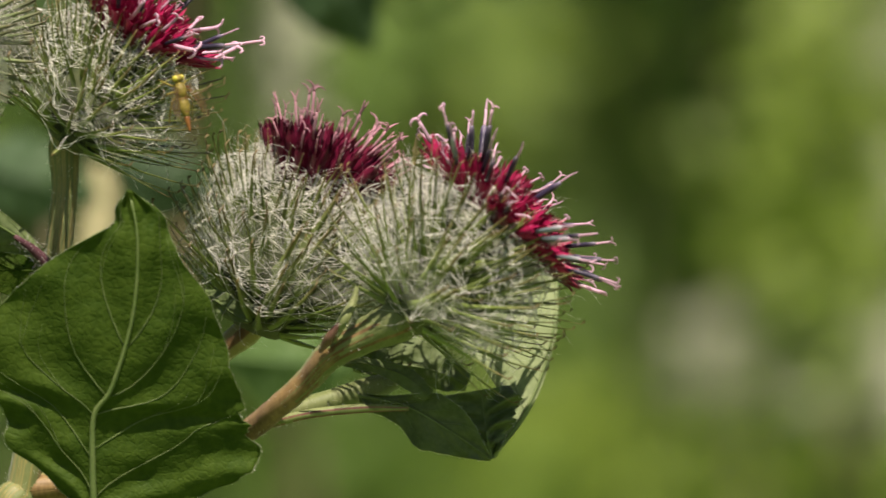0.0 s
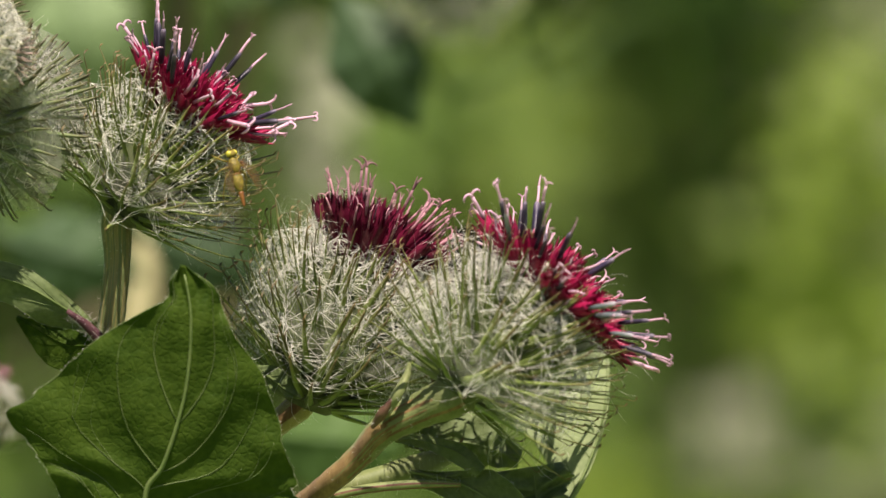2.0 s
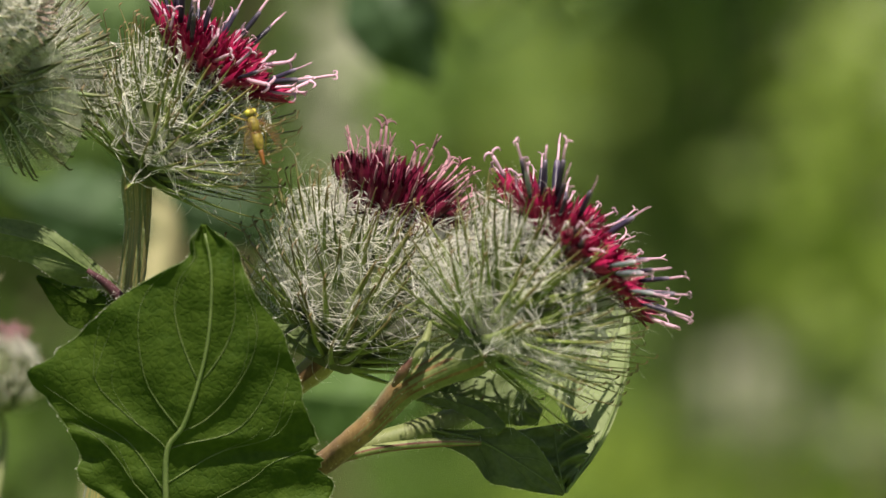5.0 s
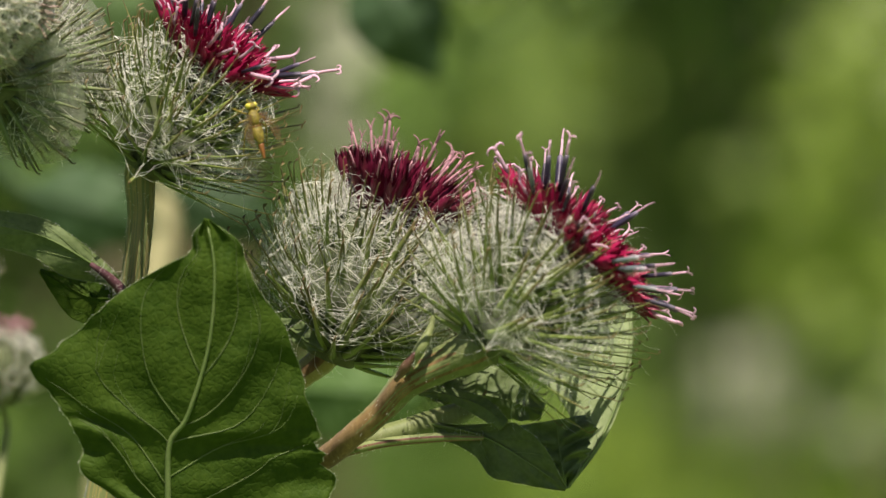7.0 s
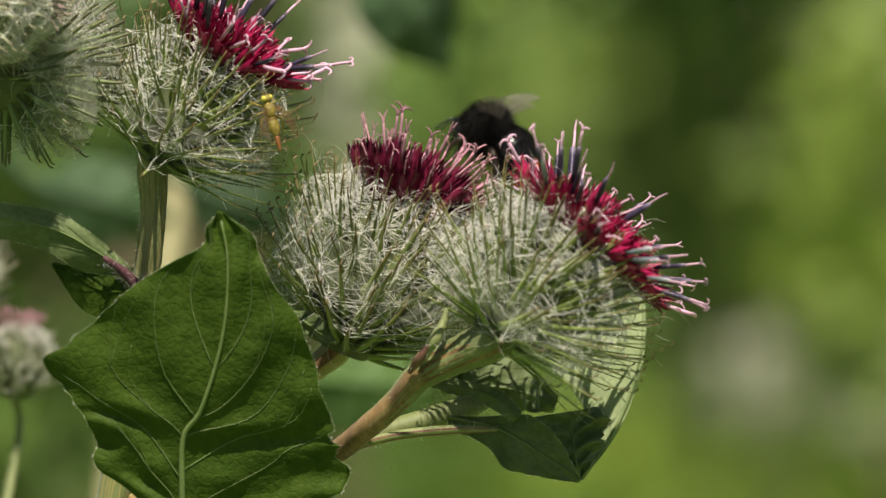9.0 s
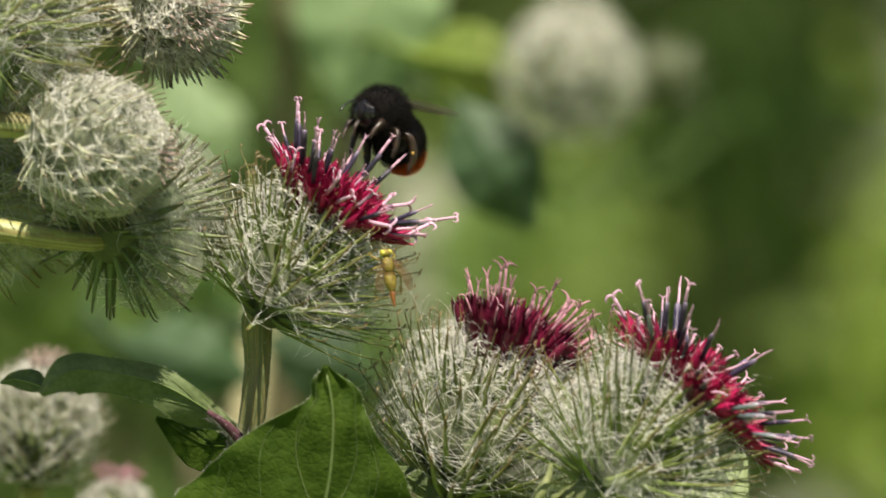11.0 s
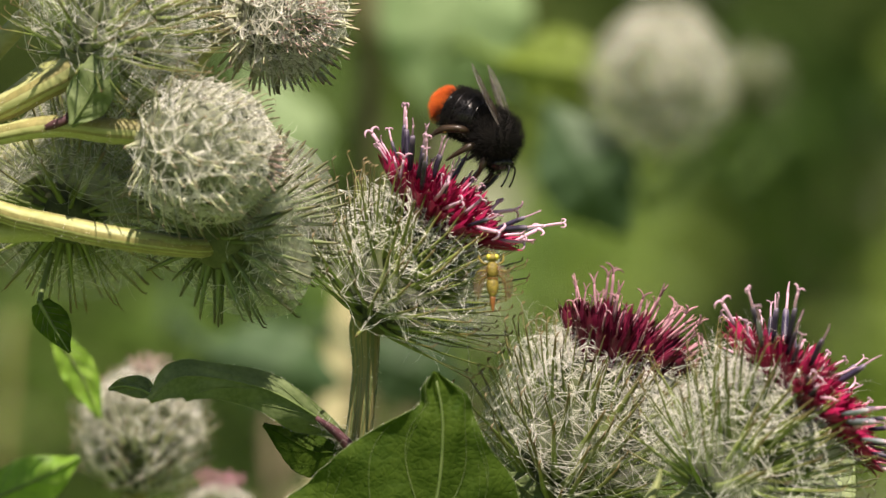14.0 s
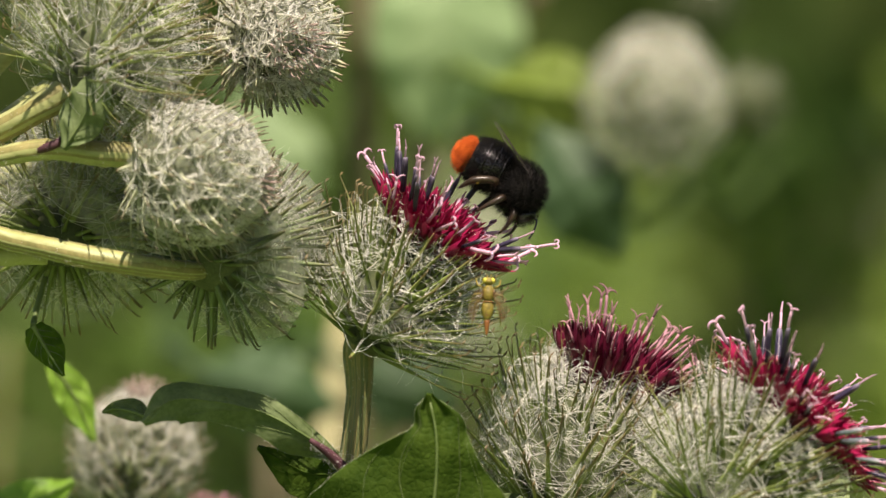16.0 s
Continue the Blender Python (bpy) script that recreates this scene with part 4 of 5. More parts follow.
def wing_mesh(name, length, chord, material, banded=None):
    """A thin wing along -x from its root, with raised veins at its front edge."""
    verts, faces = [], []
    n, w = 18, 8
    for i in range(n + 1):
        f = i / n
        c = chord * (0.22 + 0.78 * math.sin(math.pi * min(1, 0.12 + f * 0.80)) ** 0.8) * (1 if f < 0.93 else 1 - (f - 0.93) * 8)
        for j in range(w + 1):
            s = j / w
            verts.append((-length * f, chord * 0.12 - c * s, 0.00004 * math.sin(s * 14) + 0.0002 * math.sin(f * 3)))
    for i in range(n):
        for j in range(w):
            a = i * (w + 1) + j
            faces.append((a, a + 1, a + w + 2, a + w + 1))
    return from_lists(name, verts, faces, material)


def vein_lines(length, chord):
    out = []
    for s0, s1, f1 in ((0.0, 0.02, 0.92), (0.1, 0.3, 0.9), (0.2, 0.62, 0.8), (0.3, 0.9, 0.55)):
        pts = []
        for i in range(9):
            f = f1 * i / 8
            c = chord * (0.22 + 0.78 * math.sin(math.pi * min(1, 0.12 + f * 0.80)) ** 0.8)
            pts.append(Vector((-length * f, chord * 0.12 - c * (s0 + (s1 - s0) * i / 8), 0.00008 + 0.0002 * math.sin(f * 3))))
        out.append(pts)
    return out


bee = thing("bumblebee", pose(0, 0, 2), "black furry bumblebee with an orange-red tail on a flower head", "bumblebee")
bee.scale = (0.83, 0.83, 0.83)
TH, TS = (0.0010, 0, 0.0007), (0.0039, 0.0040, 0.0038)
ball("thorax", TH, TS, M_FUR, bee)
fur("thorax_fur", TH, TS, M_FUR, bee, 4200, 0.0012, 1, sweep=0.35)
AB, AS, AT = (-0.0046, 0, -0.0009), (0.0043, 0.0036, 0.0034), (0, -26, 0)
ball("abdomen", AB, AS, M_CHITIN, bee, AT, egg=-0.12)
fur("abdomen_fur", AB, AS, M_FUR, bee, 5200, 0.0010, 2, AT, -0.55, 0.95, 0.6, -0.12)
fur("tail_fur", AB, (AS[0] * 1.0, AS[1] * 0.92, AS[2] * 0.92), M_FUR_RED, bee, 3000, 0.0013, 3, AT, -1.0, -0.62, 0.45, -0.12, 0.000045, "orange-red tail fur")
for k in range(4):
    x = -0.55 + 0.36 * k
    r = math.sqrt(1 - x * x) * (1 + 0.12 * x)
    mm = pose(*AB, *AT)
    ring = [mm @ Vector((x * AS[0], 1.02 * r * AS[1] * math.cos(a / 24 * 2 * math.pi), 1.02 * r * AS[2] * math.sin(a / 24 * 2 * math.pi))) for a in range(25)]
    v, f = tube(ring, [0.00022] * 25, 6)
    put("abdomen_ring", from_lists("abdomen_ring", v, f, M_CHITIN), bee)
ball("head", (0.0044, 0, -0.0012), (0.0014, 0.0018, 0.0021), M_CHITIN, bee, (0, 35, 0))
fur("face_fur", (0.0044, 0, -0.0012), (0.0014, 0.0018, 0.0021), M_FUR, bee, 700, 0.0008, 4, (0, 35, 0), sweep=0.0)
for s in (-1, 1):
    ball("eye", (0.0046, s * 0.0015, -0.0012), (0.0006, 0.0005, 0.0012), M_CHITIN, bee, (0, 25, 0))
    limb("antenna", [(0.0052, s * 0.0006, -0.0004), (0.0064, s * 0.0012, 0.0), (0.0074, s * 0.0016, -0.0012), (0.0080, s * 0.0018, -0.0026)], [0.00013, 0.00014, 0.00015, 0.00015], M_CHITIN, bee)
limb("tongue", [(0.0052, 0, -0.0028), (0.0056, 0, -0.0042), (0.0054, 0, -0.0058)], [0.00028, 0.0002, 0.0001], M_LEG, bee)
for s in (-1, 1):
    limb("front_leg", [(0.0026, s * 0.0016, -0.0016), (0.0036, s * 0.0030, -0.0022), (0.0044, s * 0.0028, -0.0040), (0.0046, s * 0.0026, -0.0056)], [0.0005, 0.0005, 0.00032, 0.00014], M_LEG, bee, 8, 140, 5)
    limb("middle_leg", [(0.0006, s * 0.0018, -0.0020), (0.0006, s * 0.0038, -0.0022), (0.0002, s * 0.0042, -0.0046), (0.0000, s * 0.0040, -0.0064)], [0.0005, 0.00055, 0.00035, 0.00014], M_LEG, bee, 8, 160, 6)
    hind = limb("hind_leg", [(-0.0012, s * 0.0018, -0.0020), (-0.0022, s * 0.0040, -0.0016), (-0.0040, s * 0.0044, -0.0040), (-0.0044, s * 0.0040, -0.0064)], [0.0005, 0.0006, 0.0006, 0.00016], M_LEG, bee, 8, 220, 7)
    ball("pollen_load", (-0.0036, s * 0.0046, -0.0036), (0.0005, 0.0003, 0.0004), M_POLLEN, hind, (0, 50, 0), 6, 10, label="small yellow pollen load")
WINGS = []
FORE, HIND = wing_mesh("fore_wing", 0.0105, 0.0034, M_WING), wing_mesh("hind_wing", 0.0075, 0.0024, M_WING)
VF, VH = strands("venation", vein_lines(0.0105, 0.0034), 0.00006, M_LEG, 0.4), strands("venation", vein_lines(0.0075, 0.0024), 0.00005, M_LEG, 0.4)
for s in (-1, 1):
    for nm, me, ve, x in (("fore_wing", FORE, VF, 0.0010), ("hind_wing", HIND, VH, -0.0002)):
        w = put(nm, me, bee, pose(x, s * 0.0018, 0.0030, 0, 8, 0))
        tagged(put("venation", ve, w), kind="stuff")
        WINGS.append((w, s, x))

# ---- small fruit fly ----
M_FLY = mat("ochre_fly", (0.10, 0.075, 0.010), (0.32, 0.25, 0.04), 0.5, 2200, 0.5, 0.1, vary=0)
M_FLY_EYE = mat("green_eye", (0.45, 0.42, 0.04), (0.62, 0.52, 0.08), 0.3, 1500, 0.1, vary=0)
M_FLY_TAIL = mat("rust_tail", (0.17, 0.06, 0.015), (0.26, 0.11, 0.03), 0.4, 1500, 0.2, vary=0)
M_FLY_WING = mat("banded_wing", (0.16, 0.12, 0.05), (0.045, 0.028, 0.012), 0.25, 700, 0.0, 0.2, cover=(0.05, 0.9), vary=0, fine=1.6)
fly = thing("fruit_fly", pose(0, 0, 2), "small ochre fruit fly with banded wings on bract tips", "fly")
fly.scale = (0.92, 0.92, 0.92)
ball("thorax", (0.0, 0, 0.0), (0.0012, 0.00085, 0.0008), M_FLY, fly, rings=10, segs=14)
fur("bristles", (0, 0, 0), (0.0012, 0.00085, 0.0008), M_FLY_TAIL, fly, 60, 0.0005, 8, radius=0.000012)
ball("head", (0.0016, 0, 0.0001), (0.00055, 0.0008, 0.00065), M_FLY, fly, rings=8, segs=12)
for s in (-1, 1):
    ball("eye", (0.0017, s * 0.00050, 0.0002), (0.00042, 0.00036, 0.0005), M_FLY_EYE, fly, rings=8, segs=10, label="yellow-green eye")
    limb("antenna", [(0.0021, s * 0.0002, 0.0002), (0.0024, s * 0.00025, 0.0001), (0.0026, s * 0.0003, -0.0001)], [0.0001, 0.00008, 0.00003], M_FLY, fly, 6)
    for nm, x, y, z in (("front_leg", 0.0008, 0.0014, 0.0012), ("middle_leg", 0.0, 0.0018, -0.0004), ("hind_leg", -0.0006, 0.0016, -0.0026)):
        limb(nm, [(x, s * 0.0006, -0.0004), (x + z * 0.3, s * y, -0.0004), (x + z, s * y * 1.15, -0.0016), (x + z * 1.3, s * y * 1.2, -0.0020)], [0.00016, 0.00014, 0.0001, 0.00005], M_FLY, fly, 6)
ball("abdomen", (-0.0022, 0, -0.0002), (0.0016, 0.00082, 0.0007), M_FLY, fly, egg=-0.2, rings=12, segs=14)
for k in range(4):
    x = -0.0012 - 0.0006 * k
    r = 0.00080 - 0.00008 * k
    v, f = tube([Vector((x, r * math.cos(a / 16 * 2 * math.pi), -0.0002 + 0.9 * r * math.sin(a / 16 * 2 * math.pi))) for a in range(17)], [0.00006] * 17, 5)
    put("abdomen_band", from_lists("abdomen_band", v, f, M_FLY_TAIL), fly)
limb("ovipositor", [(-0.0036, 0, -0.0003), (-0.0046, 0, -0.0004), (-0.0056, 0, -0.0005)], [0.00042, 0.00032, 0.00014], M_FLY_TAIL, fly, 8, label="rust-brown pointed tail")
FW = wing_mesh("wing", 0.0046, 0.0014, M_FLY_WING)
FV = strands("venation", vein_lines(0.0046, 0.0014), 0.00003, M_FLY_TAIL, 0.3)
for s in (-1, 1):
    w = put("wing", FW, fly, pose(0.0004, s * 0.0007, 0.0006, 180 if s > 0 else 0, 6, -s * 16))
    tagged(put("venation", FV, w), kind="stuff")

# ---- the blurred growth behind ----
# Light and shade of the distant foliage are put into these leaf greens.
M_BG_LEAF = mat("lit_tone_leaf", (0.142, 0.222, 0.026), (0.248, 0.336, 0.053), 0.6, 12, 0.2, 0.35, distance=0.002)
M_BG_SHADE = mat("shade_tone_leaf", (0.012, 0.029, 0.005), (0.026, 0.052, 0.010), 0.8, 12, 0.2, 0.1, distance=0.002, spec=0.04)
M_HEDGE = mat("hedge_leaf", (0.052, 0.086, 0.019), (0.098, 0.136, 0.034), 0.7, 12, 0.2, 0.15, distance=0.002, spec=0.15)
M_BG_GREY = mat("grey_seed_heads", (0.24, 0.26, 0.17), (0.36, 0.37, 0.26), 0.8, 12, 0.2, 0.2, distance=0.002)
M_BG_BEIGE = mat("dry_stalk", (0.42, 0.37, 0.20), (0.53, 0.47, 0.28), 0.7, 60, 0.3)
M_BG_BROWN = mat("dead_stalk", (0.09, 0.075, 0.035), (0.15, 0.12, 0.06), 0.7, 60, 0.3)
M_GRASS = mat("meadow_ground", (0.07, 0.13, 0.025), (0.14, 0.20, 0.05), 0.9, 1.5, 0.3, 0.0, distance=0.02, vary=0)

me = from_lists("ground", [(-300, -300, 0), (300, -300, 0), (300, 300, 0), (-300, 300, 0)], [(0, 1, 2, 3)], M_GRASS)
ground = tagged(new("ground", me), "green meadow ground", "ground", kind="structure")


def clump(name, label, centre, size, count, leaf_size, material, seed, category="shrub", kind="", stalk=True):
    """A bush of small folded leaves round a centre, on a stalk that stands in the ground."""
    rng = random.Random(seed)
    c = Vector(centre)
    T = thing(name, Matrix.Translation((c.x, c.y, 0)), label, category, "growth behind", kind)
    o = Vector((c.x, c.y, 0))
    verts, faces = [], []
    for _ in range(count):
        d = Vector((rng.gauss(0, 0.5), rng.gauss(0, 0.5), rng.gauss(0, 0.5)))
        p = c - o + Vector((d.x * size[0], d.y * size[1], d.z * size[2]))
        L = leaf_size * rng.uniform(0.6, 1.3)
        m = Matrix.Translation(p) @ Euler((rng.uniform(-0.9, 0.9), rng.uniform(-0.9, 0.9), rng.uniform(0, 6.28))).to_matrix().to_4x4()
        b = len(verts)
        verts += [m @ Vector(q) for q in ((0, 0, 0), (L * 0.35, L * 0.24, L * 0.05), (L * 0.35, -L * 0.24, L * 0.05), (L * 0.75, L * 0.18, 0), (L * 0.75, -L * 0.18, 0), (L, 0, -L * 0.1), (L * 0.4, 0, -L * 0.04))]
        faces += [(b, b + 6, b + 1), (b, b + 2, b + 6), (b + 6, b + 3, b + 1), (b + 6, b + 2, b + 4), (b + 6, b + 5, b + 3), (b + 6, b + 4, b + 5)]
    tagged(put("foliage", from_lists("foliage", verts, faces, material), T), kind="stuff")
    if stalk:
        pts = smooth_line([(0, 0, -0.02), (0.02, 0, c.z * 0.5), (0, 0, c.z)], 8)
        v, f = tube(pts, [0.003 * (1 - 0.08 * i) for i in range(8)], 8)
        put("trunk", from_lists("trunk", v, f, M_BG_BROWN), T)
    return T


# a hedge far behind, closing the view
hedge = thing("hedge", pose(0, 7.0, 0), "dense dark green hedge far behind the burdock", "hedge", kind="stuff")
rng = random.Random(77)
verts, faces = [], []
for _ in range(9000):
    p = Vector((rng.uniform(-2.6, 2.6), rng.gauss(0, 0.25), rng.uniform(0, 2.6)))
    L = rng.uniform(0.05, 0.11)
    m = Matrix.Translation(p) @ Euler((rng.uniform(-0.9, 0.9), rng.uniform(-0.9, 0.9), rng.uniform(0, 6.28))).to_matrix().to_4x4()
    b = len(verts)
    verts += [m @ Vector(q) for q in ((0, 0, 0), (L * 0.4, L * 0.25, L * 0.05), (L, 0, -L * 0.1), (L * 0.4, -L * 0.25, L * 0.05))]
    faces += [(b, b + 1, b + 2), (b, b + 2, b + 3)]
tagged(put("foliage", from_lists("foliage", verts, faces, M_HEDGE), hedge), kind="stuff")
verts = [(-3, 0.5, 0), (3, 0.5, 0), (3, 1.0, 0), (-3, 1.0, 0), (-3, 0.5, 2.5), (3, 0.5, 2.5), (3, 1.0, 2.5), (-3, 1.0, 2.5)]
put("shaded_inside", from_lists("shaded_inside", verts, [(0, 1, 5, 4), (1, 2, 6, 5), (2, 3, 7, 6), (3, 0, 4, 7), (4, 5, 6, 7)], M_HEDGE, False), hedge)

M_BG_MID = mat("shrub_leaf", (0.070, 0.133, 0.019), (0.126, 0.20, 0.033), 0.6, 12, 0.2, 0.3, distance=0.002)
# The dark kind paints shaded gaps, the bright kind sunlit patches.
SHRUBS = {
    "bright": ("meadow_shrub", "shrub leaves far behind, sunlight put into their yellow-green", M_BG_LEAF),
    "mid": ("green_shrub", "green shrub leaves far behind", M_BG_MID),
    "dark": ("dark_shrub", "shrub leaves far behind, shade put into their dark green", M_BG_SHADE),
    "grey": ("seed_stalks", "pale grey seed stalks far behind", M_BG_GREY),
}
# place on the sheet, distance behind, stand, spread, leaves, kind
SEED = 100
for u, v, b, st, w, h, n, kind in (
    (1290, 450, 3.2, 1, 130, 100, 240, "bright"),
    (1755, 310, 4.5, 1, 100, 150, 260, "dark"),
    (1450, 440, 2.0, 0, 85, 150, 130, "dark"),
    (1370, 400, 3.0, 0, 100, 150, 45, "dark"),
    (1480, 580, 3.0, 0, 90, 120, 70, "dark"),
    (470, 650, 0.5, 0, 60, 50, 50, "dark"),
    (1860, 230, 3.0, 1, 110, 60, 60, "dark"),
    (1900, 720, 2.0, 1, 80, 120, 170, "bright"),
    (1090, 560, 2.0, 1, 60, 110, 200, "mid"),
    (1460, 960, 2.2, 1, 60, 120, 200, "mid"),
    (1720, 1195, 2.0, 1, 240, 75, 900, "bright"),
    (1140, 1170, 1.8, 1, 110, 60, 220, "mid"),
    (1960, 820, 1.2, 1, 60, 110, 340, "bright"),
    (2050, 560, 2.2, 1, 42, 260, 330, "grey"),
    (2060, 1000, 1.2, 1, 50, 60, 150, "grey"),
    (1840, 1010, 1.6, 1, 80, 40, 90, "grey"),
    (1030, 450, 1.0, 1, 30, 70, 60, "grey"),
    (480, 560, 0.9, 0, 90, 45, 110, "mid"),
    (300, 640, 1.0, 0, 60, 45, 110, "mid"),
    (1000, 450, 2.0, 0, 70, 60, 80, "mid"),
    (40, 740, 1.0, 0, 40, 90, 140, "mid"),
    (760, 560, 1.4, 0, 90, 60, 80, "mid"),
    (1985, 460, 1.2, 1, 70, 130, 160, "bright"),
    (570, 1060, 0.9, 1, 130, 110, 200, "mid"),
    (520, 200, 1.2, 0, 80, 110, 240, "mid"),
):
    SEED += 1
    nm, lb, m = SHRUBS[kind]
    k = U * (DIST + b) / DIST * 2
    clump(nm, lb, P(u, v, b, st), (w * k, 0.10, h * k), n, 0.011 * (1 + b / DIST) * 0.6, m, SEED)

# blurred burdock behind: heads, leaves and stalks
# The two smaller heads get the shade-coloured bracts and little web, to look dim.
for u, v, b, sc in ((1150, 272, 0.25, 1.04), (1322, 238, 0.30, 0.66), (1240, 50, 0.48, 0.6)):
    base = P(u, v, b)
    flower_head("pale grey burdock head out of focus behind", base, (0.1, -0.3, 0.95), 0.0150 * sc, 0.0066 * sc, 110, 0.0058 * sc, -35, 66, int(u), "grey" if sc > 1 else "broad", 1300 if sc > 1 else 60, 0, None, 0.75 if sc > 1 else None, web_r=0.00005, tufts=4 if sc > 1 else 0, net=0.6 if sc > 1 else 0.05, group="burdock heads behind")
    stem("burdock_branch", "brown stalk of a burdock head behind", [base, base + Vector((0.0, 0.15, -0.01)), base + Vector((0.05, 0.9, -0.06)), Vector((base.x + 0.06, base.y + 1.3, 0.38)), Vector((base.x + 0.06, base.y + 1.3, -0.02))], [0.0008, 0.0008, 0.001, 0.0015, 0.002], M_BG_MID, 10, 0.05, 24)
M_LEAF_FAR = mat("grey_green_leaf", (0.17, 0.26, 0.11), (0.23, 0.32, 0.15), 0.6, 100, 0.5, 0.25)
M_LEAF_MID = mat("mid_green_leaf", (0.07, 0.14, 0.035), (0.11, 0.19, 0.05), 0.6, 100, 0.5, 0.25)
# This darker green has the shade of a leaf underside painted in.
M_LEAF_SHADE = mat("shade_green_leaf", (0.028, 0.06, 0.022), (0.045, 0.085, 0.03), 0.6, 100, 0.5, 0.05)


def far_leaf(label, u, v, b, length, width, lean, material, seed, tilt=0.3):
    """An ovate leaf behind, on its own long stalk."""
    c = P(u, v, b)
    d = Vector((math.sin(radians(lean)), 0, math.cos(radians(lean))))
    a, e = c - d * length / 2, c + d * length / 2
    leaf(label, [a, c + Vector((0, -0.004, 0)), e], [width * 0.2, width, width * 0.9, 0.0008], [width * 0.2, width, width * 0.9, 0.0008], material, tilt, tilt, 0.0006, 4, 0.25, 0.0006, seed, 24, 10, 5, 0.0002, vein_mat=material,
         petiole=[a, a + Vector((-0.01, 0.15, 0.0)), a + Vector((-0.02, 0.8, -0.05)), Vector((a.x - 0.03, a.y + 1.2, 0.4)), Vector((a.x - 0.03, a.y + 1.2, -0.01))])


far_leaf("broad grey-green burdock leaf out of focus behind", 790, 70, 0.36, 0.034, 0.0115, 190, M_LEAF_FAR, 61)
far_leaf("bright green leaf out of focus behind", 985, 165, 0.26, 0.018, 0.006, 100, M_BG_LEAF, 62)
far_leaf("leaf behind with shade put into its deep green", 1030, 345, 0.25, 0.022, 0.0068, 150, M_LEAF_SHADE, 63)
far_leaf("grey-green leaf out of focus behind", 470, 300, 0.40, 0.024, 0.009, 170, M_LEAF_FAR, 64)
far_leaf("dark green leaf out of focus behind", 480, 690, 0.30, 0.022, 0.0062, 105, M_LEAF_SHADE, 65)
far_leaf("dark green leaf out of focus behind", 715, 690, 0.30, 0.018, 0.006, 110, M_LEAF_SHADE, 67)
far_leaf("green leaf out of focus behind", 960, 1010, 0.22, 0.020, 0.007, 95, M_LEAF_MID, 66)
stem("dry_stalk", "thick pale dry stalk out of focus behind", [P(612, 540, 0.38), P(600, 640, 0.38), P(560, 900, 0.38), P(480, 1300, 0.38), P(300, 4000, 0.38), Vector((-0.05, 0.5, -0.02))], [0.0016, 0.0020, 0.0022, 0.0024, 0.006, 0.008], M_BG_BEIGE, 12, 0.05, 30)
stem("dry_stalk", "green stalk out of focus behind", [P(18, 600, 0.38), P(10, 720, 0.38), P(-5, 900, 0.38), P(-30, 1500, 0.38), P(-60, 4000, 0.38), Vector((-0.09, 0.5, -0.02))], [0.0005, 0.0005, 0.0005, 0.001, 0.004, 0.006], M_STEM, 12, 0.05, 60)
stem("dead_stalk", "brown stalk out of focus behind", [P(960, -20, 0.40), P(850, 180, 0.42), P(740, 400, 0.44), Vector((-0.06, 0.45, -0.02))], [0.0012, 0.0018, 0.0022, 0.006], M_BG_BROWN, 12, 0.05, 30)
stem("dead_stalk", "brown stalk out of focus behind", [P(650, -60, 0.42), P(645, 120, 0.42), P(640, 300, 0.44), Vector((-0.03, 0.45, -0.02))], [0.002, 0.002, 0.0022, 0.006], M_BG_BROWN, 12, 0.05, 30)


# ---- what moves ----
def facing(u, v, back, yaw, pitch=0, roll=0, lean=0):
    """A pose on the sheet; yaw 0 faces right, 90 away, 180 left, 270 to the viewer; pitch: degrees nose down; lean: to the right."""
    p = P(u, v, back)
    return Matrix.Translation(p) @ pose(0, 0, 0, 0, lean, 0) @ pose(0, 0, 0, 0, 0, yaw) @ pose(0, 0, 0, 0, pitch, 0) @ pose(0, 0, 0, roll, 0, 0)


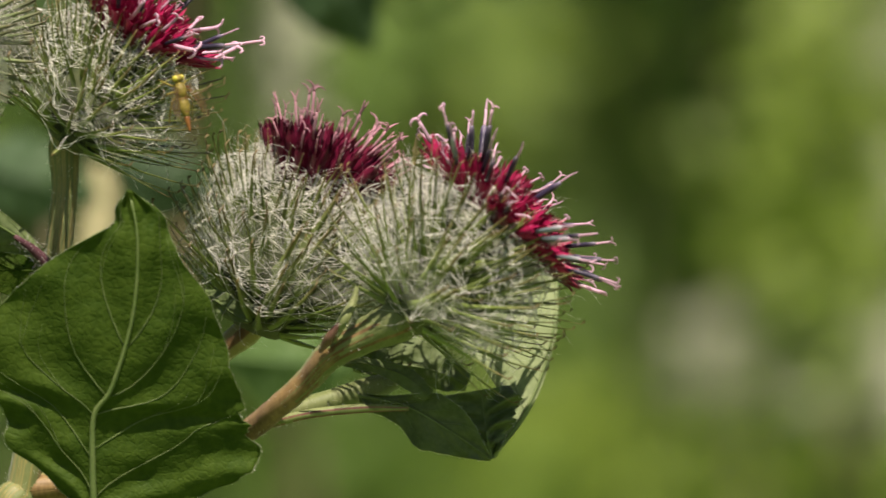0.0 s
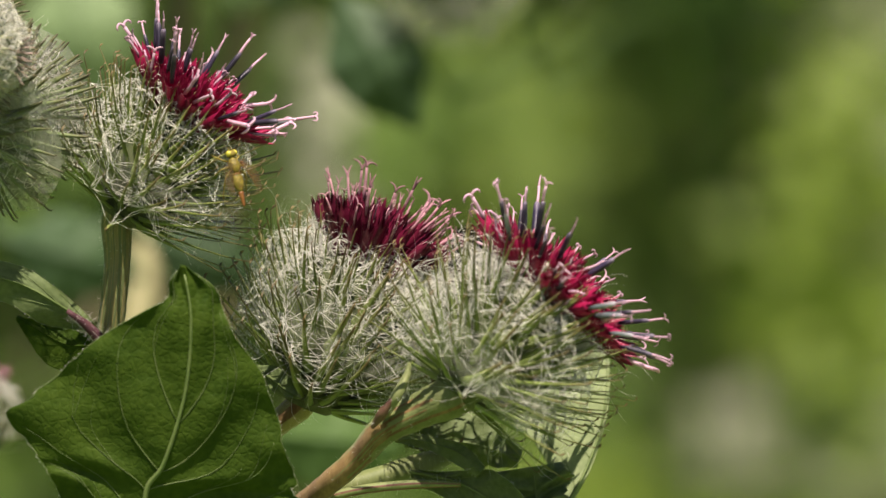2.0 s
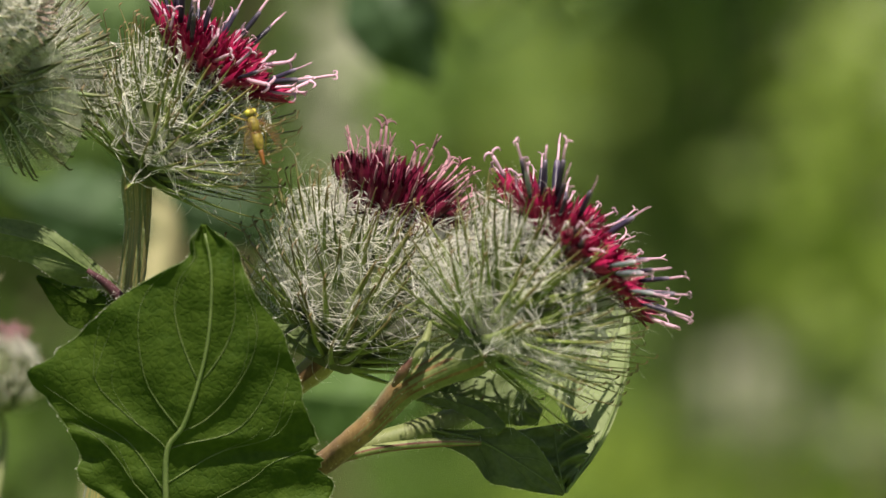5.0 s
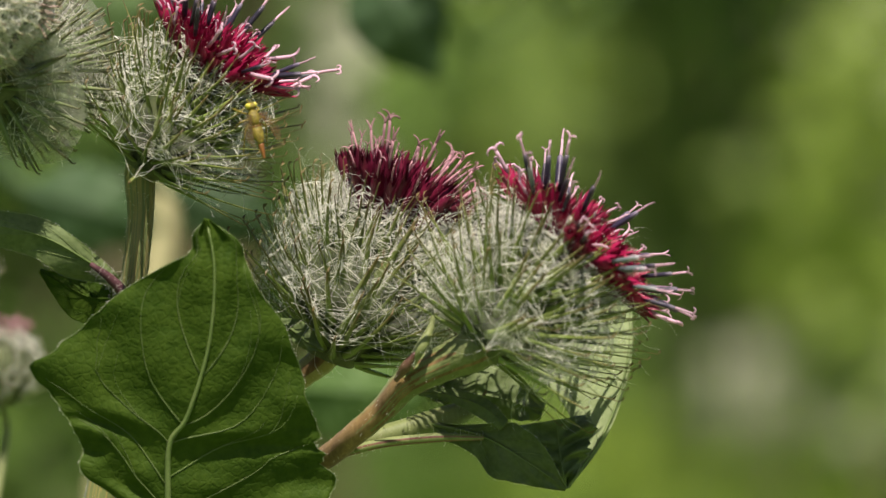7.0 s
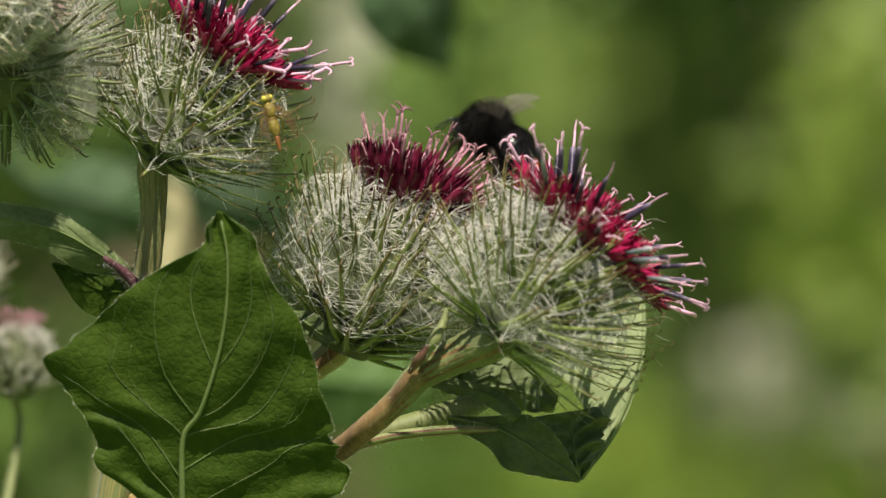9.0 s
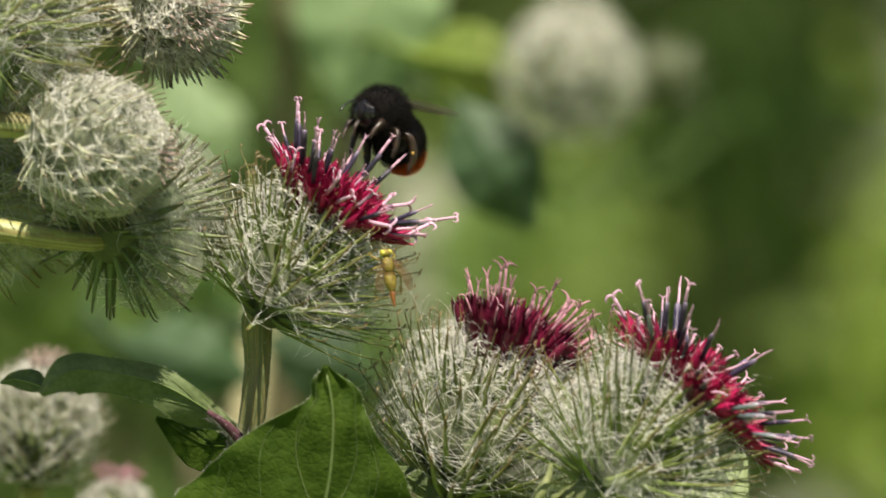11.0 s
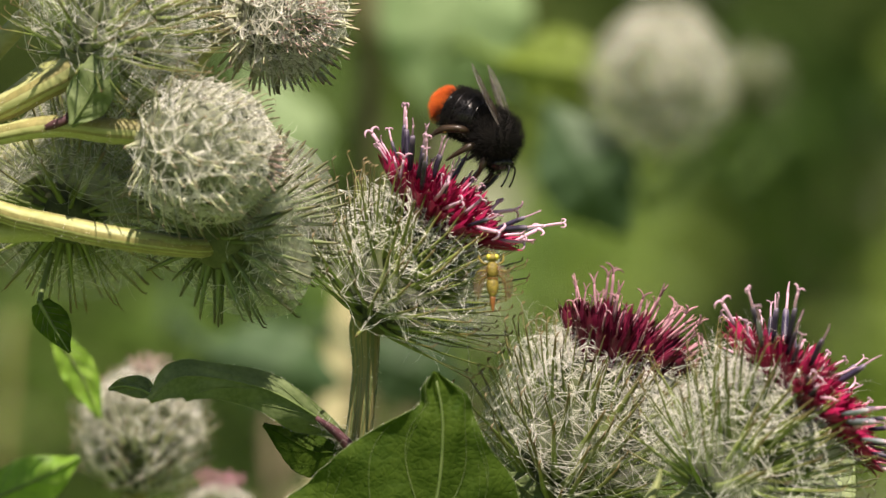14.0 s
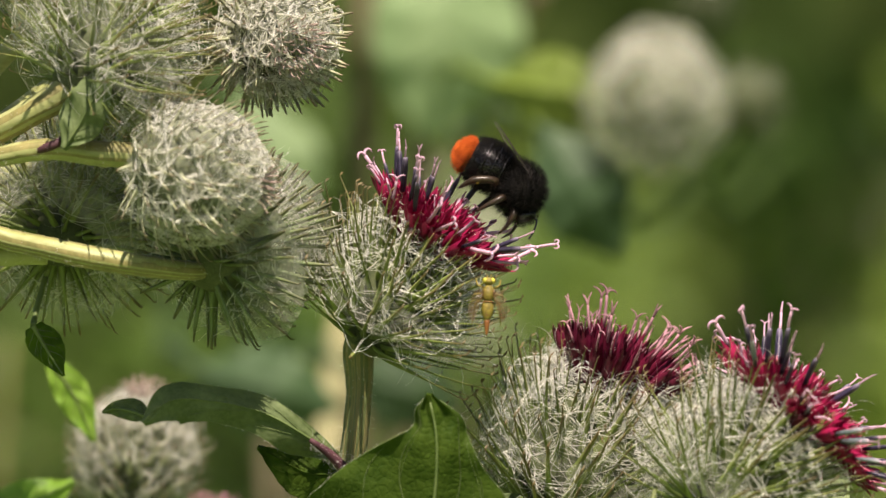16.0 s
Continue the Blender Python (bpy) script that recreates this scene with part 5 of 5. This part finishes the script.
def motions():
    walk(bee, [
        (0.0, facing(1268, 745, 0.020, 170, -10)),
        (1.0, facing(1268, 730, 0.020, 170, -10)),
        (2.0, facing(1266, 690, 0.020, 165, -10)),
        (3.0, facing(1262, 676, 0.020, 160, -15)),
        (3.7, facing(1266, 692, 0.020, 160, -10)),
        (4.6, facing(1272, 745, 0.022, 165, -5)),
        (8.2, facing(1272, 745, 0.022, 170, -5)),
        (8.9, facing(1240, 600, 0.030, 165, -25)),
        (9.5, facing(1080, 400, 0.020, 170, -25)),
        (10.0, facing(905, 300, 0.011, 180, -40)),
        (10.3, facing(878, 280, 0.011, 190, -48)),
        (10.5, facing(873, 276, 0.011, 195, -48)),
        (10.8, facing(858, 268, 0.011, 210, -38)),
        (11.0, facing(856, 262, 0.010, 232, -28)),
        (11.5, facing(856, 276, 0.004, 250, 24)),
        (12.0, facing(816, 255, 0.004, 200, -4)),
        (12.5, facing(796, 238, 0.004, 187, -6)),
        (12.8, facing(806, 252, 0.004, 222, 5)),
        (13.0, facing(822, 248, 0.004, 264, 10)),
        (13.3, facing(822, 268, 0.004, 268, 18)),
        (13.5, facing(836, 266, 0.004, 280, 30, 6)),
        (13.7, facing(842, 278, 0.004, 318, 36)),
        (14.0, facing(850, 276, 0.004, 340, 52)),
        (14.5, facing(848, 290, 0.003, 344, 54)),
        (15.2, facing(864, 310, 0.003, 352, 48)),
        (15.6, facing(892, 326, 0.003, 356, 52)),
        (16.0, facing(905, 330, 0.003, 360, 54)),
    ])
    for w, s, x in WINGS:
        def wing(spread, lift):
            flip = 180 if s > 0 else 0
            return pose(x, s * 0.0018, 0.0030, 0, 0, -s * spread) @ pose(0, 0, 0, 0, lift, 0) @ pose(0, 0, 0, flip, 0, 0)
        rows = [(0.0, wing(14, 4)), (8.2, wing(14, 4)), (8.5, wing(70, 15))]
        for k in range(1, 14):
            rows.append((8.5 + k * 0.1, wing(72, 25 if k % 2 else -15)))
        rows += [(10.3, wing(22, 6)), (10.8, wing(24, 8)), (11.2, wing(40, 14)), (11.5, wing(50, 10)), (11.8, wing(30, 8)), (12.5, wing(16, 3)), (13.0, wing(20, 4)), (13.3, wing(4, 16)), (13.7, wing(4, 20)), (14.0, wing(10, 14)), (14.5, wing(12, 10)), (15.2, wing(12, 8)), (16.0, wing(12, 4))]
        walk(w, rows)
    walk(fly, [
        (0.0, facing(846, 520, -0.012, 125, -80, 0, -10)),
        (3.7, facing(846, 520, -0.012, 125, -80, 0, -12)),
        (8.2, facing(838, 518, -0.012, 122, -80, 0, -12)),
        (10.3, facing(864, 518, -0.012, 118, -80, 0, -10)),
        (12.0, facing(868, 518, -0.012, 105, -80, 0, -2)),
        (13.5, facing(858, 516, -0.012, 95, -80, 0, 2)),
        (15.0, facing(864, 516, -0.012, 95, -80, 0, -4)),
        (16.0, facing(864, 520, -0.012, 92, -80, 0, 3)),
    ])


motions()
